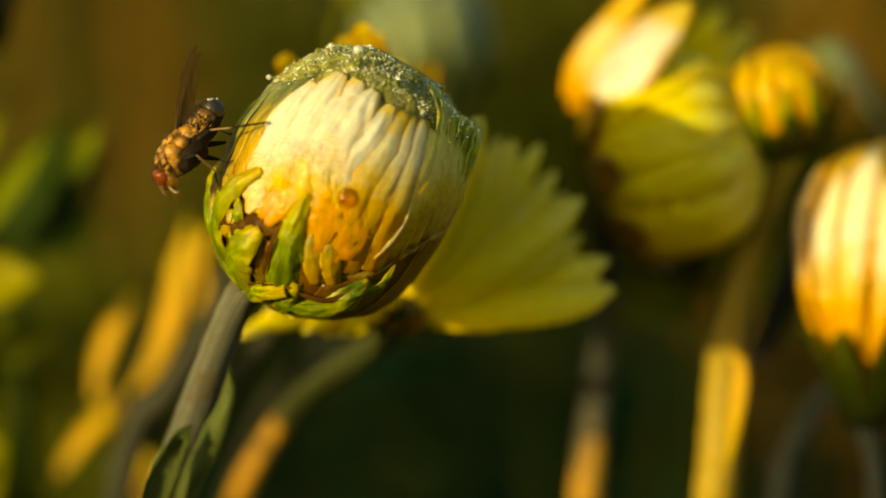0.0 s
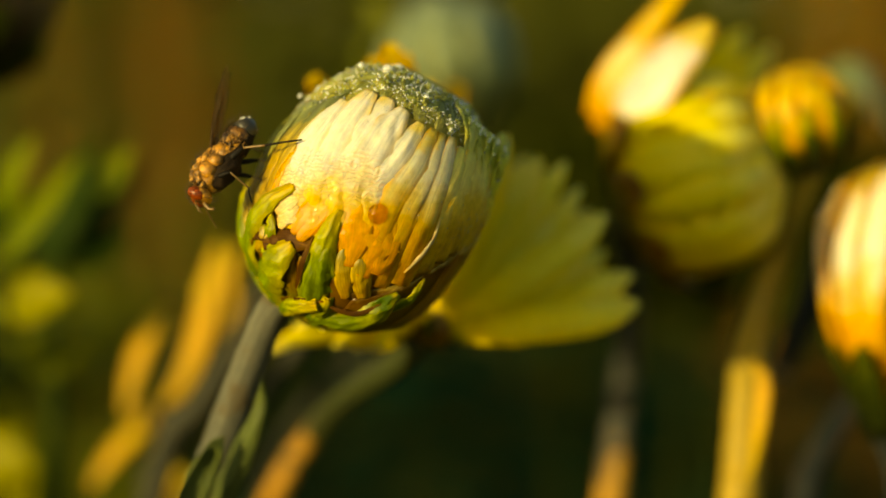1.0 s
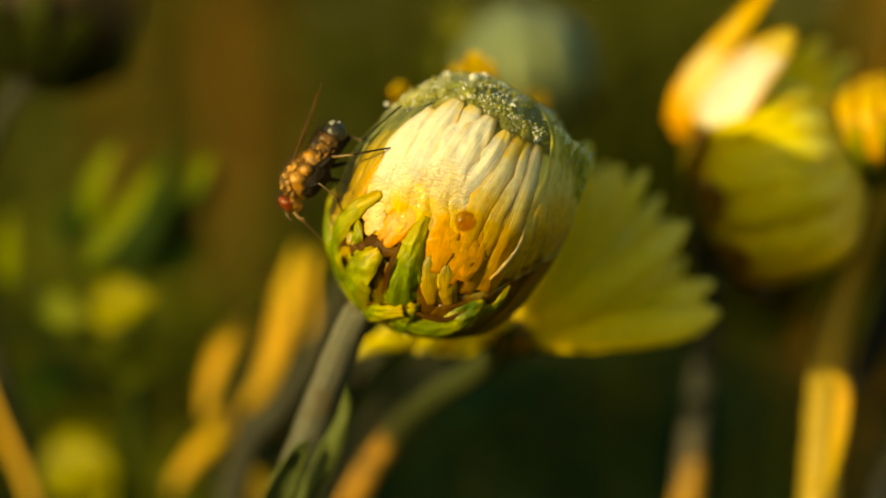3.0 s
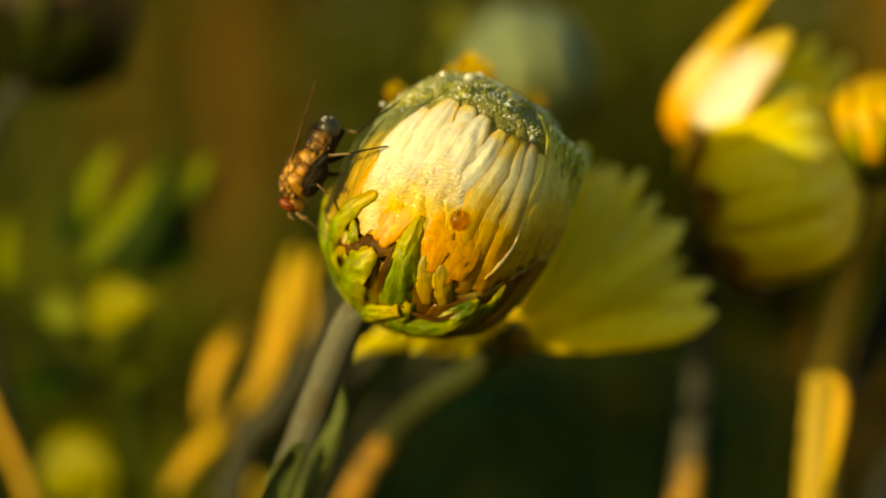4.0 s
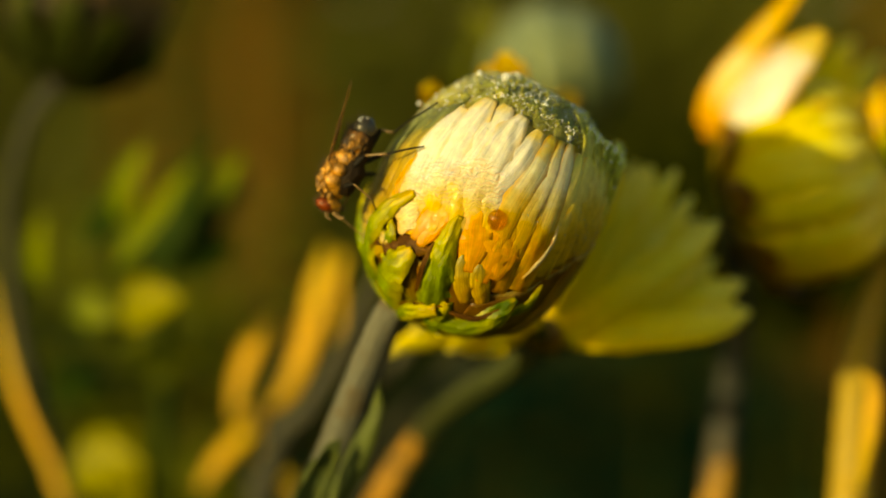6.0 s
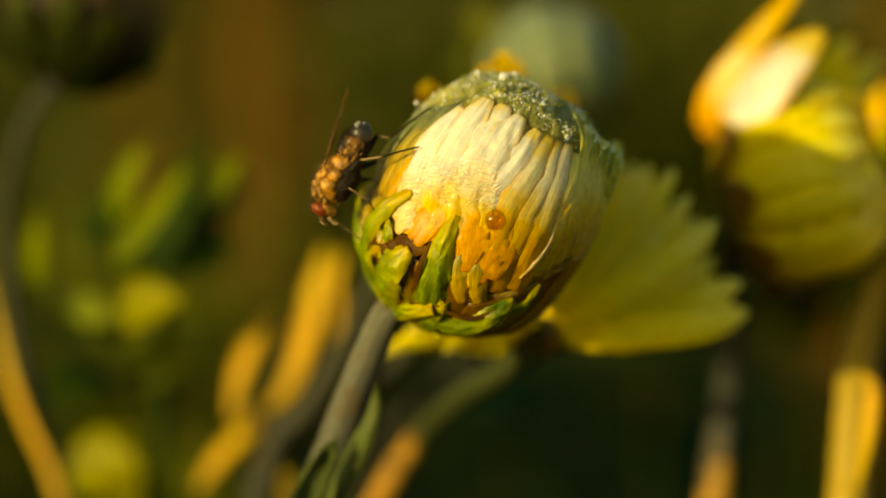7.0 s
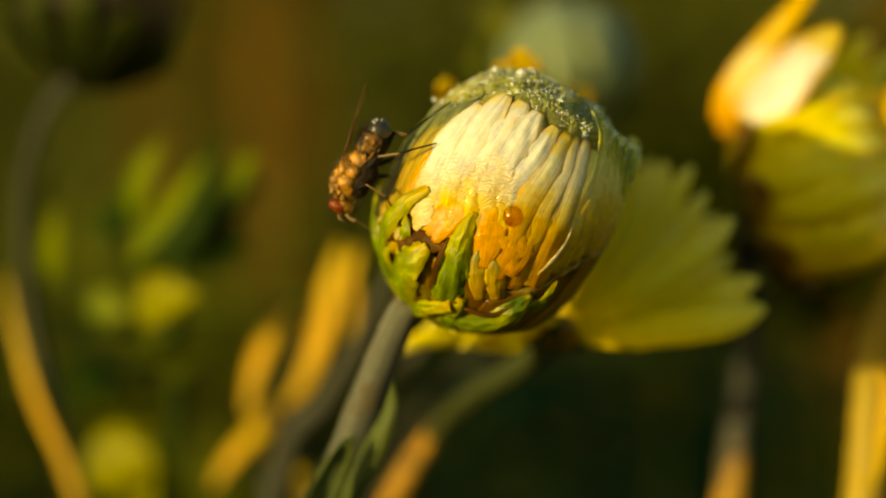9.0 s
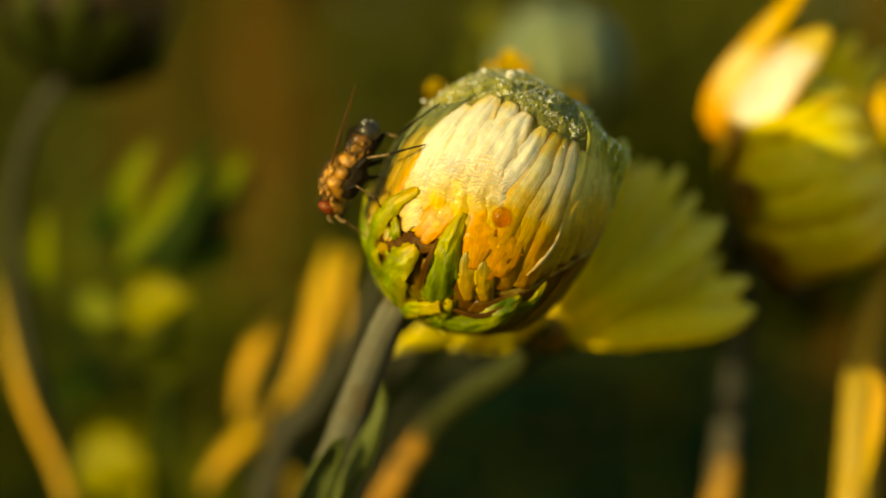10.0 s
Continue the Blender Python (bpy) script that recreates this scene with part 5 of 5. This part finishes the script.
for i in range(300):
    d = Vector((rnd.gauss(0, 0.8), rnd.gauss(0.2, 1), rnd.gauss(0.2, 0.9))).normalized()
    p0 = Vector((-0.8, 0, 0.06)) + Vector((d.x * 0.95, d.y * 0.72, d.z * 0.68))
    q0 = p0 + (d * 0.35 + Vector((-0.9, 0, 0))) * rnd.uniform(0.15, 0.38)
    shag.tube([p0, (p0 + q0) / 2 + d * 0.05, q0], [0.05, 0.05, 0.006], 4)
for i in range(420):
    d = Vector((rnd.gauss(0, 1), rnd.gauss(0.2, 1), rnd.gauss(0.6, 0.9))).normalized()
    p0 = Vector((1.0, 0, 0.25)) + Vector((d.x * 1.2, d.y * 0.84, d.z * 0.84))
    q0 = p0 + (d * 0.5 + Vector((-0.8, 0, 0.1))) * rnd.uniform(0.15, 0.32)
    shag.tube([p0, (p0 + q0) / 2 + d * 0.03, q0], [0.05, 0.035, 0.006], 4)
wet = Shape()
for i in range(14):
    d = Vector((-abs(rnd.gauss(0.6, 0.4)), rnd.gauss(0.2, 0.6), abs(rnd.gauss(0.7, 0.4)))).normalized()
    wet.ball(Vector((-2.1, 0, 0.05)) + Vector((d.x * 0.66, d.y * 0.69, d.z * 0.63)), 0.06, 0.06, 0.06, 5, 8)
tufts = Shape()
for i in range(70):
    d = Vector((rnd.gauss(0, 0.8), rnd.gauss(0.3, 0.8), rnd.gauss(0.8, 0.7))).normalized()
    c0, k0 = rnd.choice(((Vector((0.95, 0, 0.25)), (1.28, 0.9, 0.93)), (Vector((-0.75, 0, 0.06)), (0.95, 0.72, 0.68))))
    r0 = rnd.uniform(0.07, 0.2)
    tufts.ball(c0 + Vector((d.x * k0[0], d.y * k0[1], d.z * k0[2])), r0 * 1.6, r0, r0, 6, 9, 0.5, i * 1.3)
part("fur", tufts, FUR, fly, "clumped ochre fur", "stuff")
part("dew", wet, WATER, fly, "tiny dew beads on the tail", "stuff")
part("fur", shag, FUR, fly, "short ochre fur", "stuff")
part("bristles", fuzz, HAIR, fly, "fine dark bristles", "stuff")
wings = []
for s in (1, -1):
    root = Vector((0.2, 0.1 * s, 0.82))
    hold = new("wing", Shape().ribbon(smooth([Vector((0, 0, 0)), Vector((-1.4, 0.25 * s, 0)), Vector((-3.4, 0.35 * s, 0)), Vector((-5.6, 0.2 * s, 0))], 14), smooth([0.16, 0.55, 0.85, 0.8, 0.12], 14), Vector((0, 1, 0)), 0.03, 0.06, 0.15, 7, s).mesh("wing"))
    hold.data.materials.append(WING)
    hold.parent = fly
    tagged(hold, "smoky brown translucent wing")
    for y0, y1 in ((0.08, 0.85), (0.03, 0.45), (0.0, 0.1), (-0.05, -0.3)):
        part("vein", Shape().tube(smooth([Vector((0, y0 * s, 0.02)), Vector((-1.8, (0.25 + y1 * 0.6) * s, 0.03)), Vector((-4.6, (0.25 + y1 * 0.45) * s, 0.02))], 8), [0.05, 0.045, 0.04, 0.035, 0.03, 0.025, 0.02, 0.015], 5), VEIN, hold)
    wings.append((hold, root, s))


def leg(pivot, knee, ankle, foot, thick=0.1, dark=True):
    p = [Vector(a) - Vector(pivot) for a in (pivot, knee, ankle, foot)]
    femur = new("leg", Shape().tube(smooth([p[0], (p[0] + p[1]) / 2, p[1]], 6), [thick, thick * 1.5, thick * 1.5, thick * 1.3, thick, thick * 0.8], 8).mesh("leg"))
    femur.data.materials.append(BLACK if dark else LIMB)
    femur.parent = fly
    femur.location = Vector(pivot) / 1000
    part("shin", Shape().tube(smooth([p[1], (p[1] + p[2]) / 2, p[2]], 6), [thick * 0.5] * 6, 8), LIMB, femur, "thin tan shin")
    toe = part("foot", Shape().tube(smooth([p[2], (p[2] * 0.5 + p[3] * 0.5) + Vector((0, 0, 0.04)), p[3]], 7), [thick * 0.5, thick * 0.45, thick * 0.5, thick * 0.4, thick * 0.45, thick * 0.4, thick * 0.3], 6), BLACK if dark else LIMB, femur, "thin jointed foot", origin=p[2])
    return femur, Vector(pivot), p[3], toe, p[2]


def fly_pose(h, v, k, lean, roll=14, yaw=0):
    a = radians(lean)
    ahead, back_side = Vector((-math.sin(a), 0, -math.cos(a))), Vector((-math.cos(a), 0, math.sin(a)))
    m = Matrix((ahead, back_side.cross(ahead), back_side)).transposed().to_4x4()
    return BED @ Matrix.Translation(at(h, v, k) / 1000) @ m @ pose(0, 0, 0, roll) @ pose(0, 0, 0, 0, 0, yaw)


FLY = [(0.0, fly_pose(-13.31, 5.65, 0.985, 26, 20, 20)), (1.0, fly_pose(-13.31, 5.62, 0.985, 25.5, 20, 20)), (1.6, fly_pose(-13.13, 5.74, 0.985, 27.5, 17, 16)), (2.0, fly_pose(-13.19, 5.65, 0.985, 30.5, 14, 14)), (2.5, fly_pose(-13.25, 5.68, 0.985, 30.5, 13, 12)), (2.8, fly_pose(-13.25, 5.68, 0.985, 31, 12, 10)), (3.7, fly_pose(-13.13, 5.77, 0.985, 27.5, 12)), (4.5, fly_pose(-13.13, 5.80, 0.985, 26.5, 12)), (5.8, fly_pose(-13.16, 5.80, 0.985, 26.5, 12)), (6.7, fly_pose(-13.25, 5.47, 0.985, 27.3, 12)), (8.0, fly_pose(-13.25, 5.44, 0.985, 27.5, 12)), (10.0, fly_pose(-13.25, 5.44, 0.985, 27.3, 12))]
REST = FLY[7][1]


def on_fly(p, m=REST):
    """A layout point in the fly's own millimetres, when it sits as in m."""
    return (m.inverted() @ (BED @ (p / 1000))) * 1000


FEET = {
    "mid": [(0.0, at(-9.03, 6.73, 0.967)), (10.0, at(-9.03, 6.73, 0.967))],
    "front": [(0.0, at(-11.57, 3.08, 0.98)), (10.0, at(-11.57, 3.08, 0.98))],
    "hind": [(0.0, at(-9.99, 6.25, 1.025)), (1.2, at(-9.99, 6.25, 1.025)), (1.6, at(-10.52, 9.66, 0.985)), (2.0, at(-10.29, 9.66, 0.985)), (2.2, at(-9.99, 9.54, 0.985)), (2.5, at(-9.24, 8.85, 0.985)), (2.8, at(-8.49, 9.09, 0.981)), (5.8, at(-8.25, 9.18, 0.981)), (6.7, at(-9.87, 7.80, 0.986)), (10.0, at(-9.87, 7.80, 0.986))],
    "front_far": [(0.0, at(-13.72, 3.17, 0.99)), (2.4, at(-13.57, 2.87, 0.99)), (3.7, at(-12.14, 1.67, 0.993)), (10.0, at(-12.14, 1.58, 0.993))],
}
LEGS = {
    "mid": leg((0.0, 0.55, -0.55), on_fly(at(-12.23, 6.25, 0.975)), on_fly(at(-11.03, 6.34, 0.97)), on_fly(at(-9.03, 6.73, 0.966)), 0.13),
    "front": leg((1.2, 0.6, -0.6), on_fly(at(-12.92, 4.72, 0.972)), on_fly(at(-11.93, 3.86, 0.972)), on_fly(at(-11.57, 3.08, 0.977)), 0.1),
    "hind": leg((-1.0, -0.3, -0.5), on_fly(at(-11.36, 7.68, 0.988)), on_fly(at(-10.64, 7.53, 0.986)), on_fly(at(-8.25, 9.18, 0.979)), 0.13),
    "front_far": leg((1.5, -0.4, -0.6), on_fly(at(-13.13, 3.92, 0.99)), on_fly(at(-13.72, 3.02, 0.99)), on_fly(at(-12.14, 1.67, 0.993)), 0.08, False),
}
leg((0.3, -0.55, -0.5), (-0.2, -1.1, -1.3), (-0.3, -1.2, -1.9), (0.0, -1.3, -2.6))
leg((-0.4, -0.5, -0.5), (-1.2, -1.0, -1.1), (-1.5, -1.2, -1.8), (-1.6, -1.2, -2.6))


def motions():
    """The fly shuffles on the bud, lifts a hind leg to the petals, and shifts its wings."""
    walk(fly, FLY)
    times = sorted({t for t, m in FLY} | {t for rows in FEET.values() for t, p in rows})

    def between(rows, t):
        for (t0, a0), (t1, a1) in zip(rows, rows[1:]):
            if t0 <= t <= t1:
                return a0.lerp(a1, (t - t0) / (t1 - t0))
        return rows[-1][1]

    for name, (femur, pivot, rest, toe, ankle) in LEGS.items():
        rows, steps = [], []
        for t in times:
            sits = between(FLY, t)
            aim = on_fly(between(FEET[name], t), sits) - pivot
            swing = rest.rotation_difference(aim)
            if name == "hind":
                swing = swing.slerp(Matrix().to_quaternion(), max(0.0, min(1.0, (t - 1.2) / 0.4)))
            held = Matrix.Translation(pivot / 1000) @ swing.to_matrix().to_4x4()
            rows.append((t, held))
            point = on_fly(between(FEET[name], t), sits @ held) - ankle
            steps.append((t, Matrix.Translation(ankle / 1000) @ (rest - ankle).rotation_difference(point).to_matrix().to_4x4()))
        walk(femur, rows)
        if name == "hind":
            walk(toe, steps)
    for hold, root, s in wings:
        walk(hold, [(t, Matrix.Translation((root + Vector((slide, 0, 0))) / 1000) @ pose(0, 0, 0, bank_, up, 0)) for t, up, slide, bank_ in ((0.0, 23, 0.0, -2), (1.0, 24, 0.0, -7), (1.6, 22, 0.7, -15), (2.0, 20, 1.1, -17), (2.5, 18, 1.1, -18), (3.7, 12, 1.1, -20), (10.0, 12, 1.1, -20))])


motions()
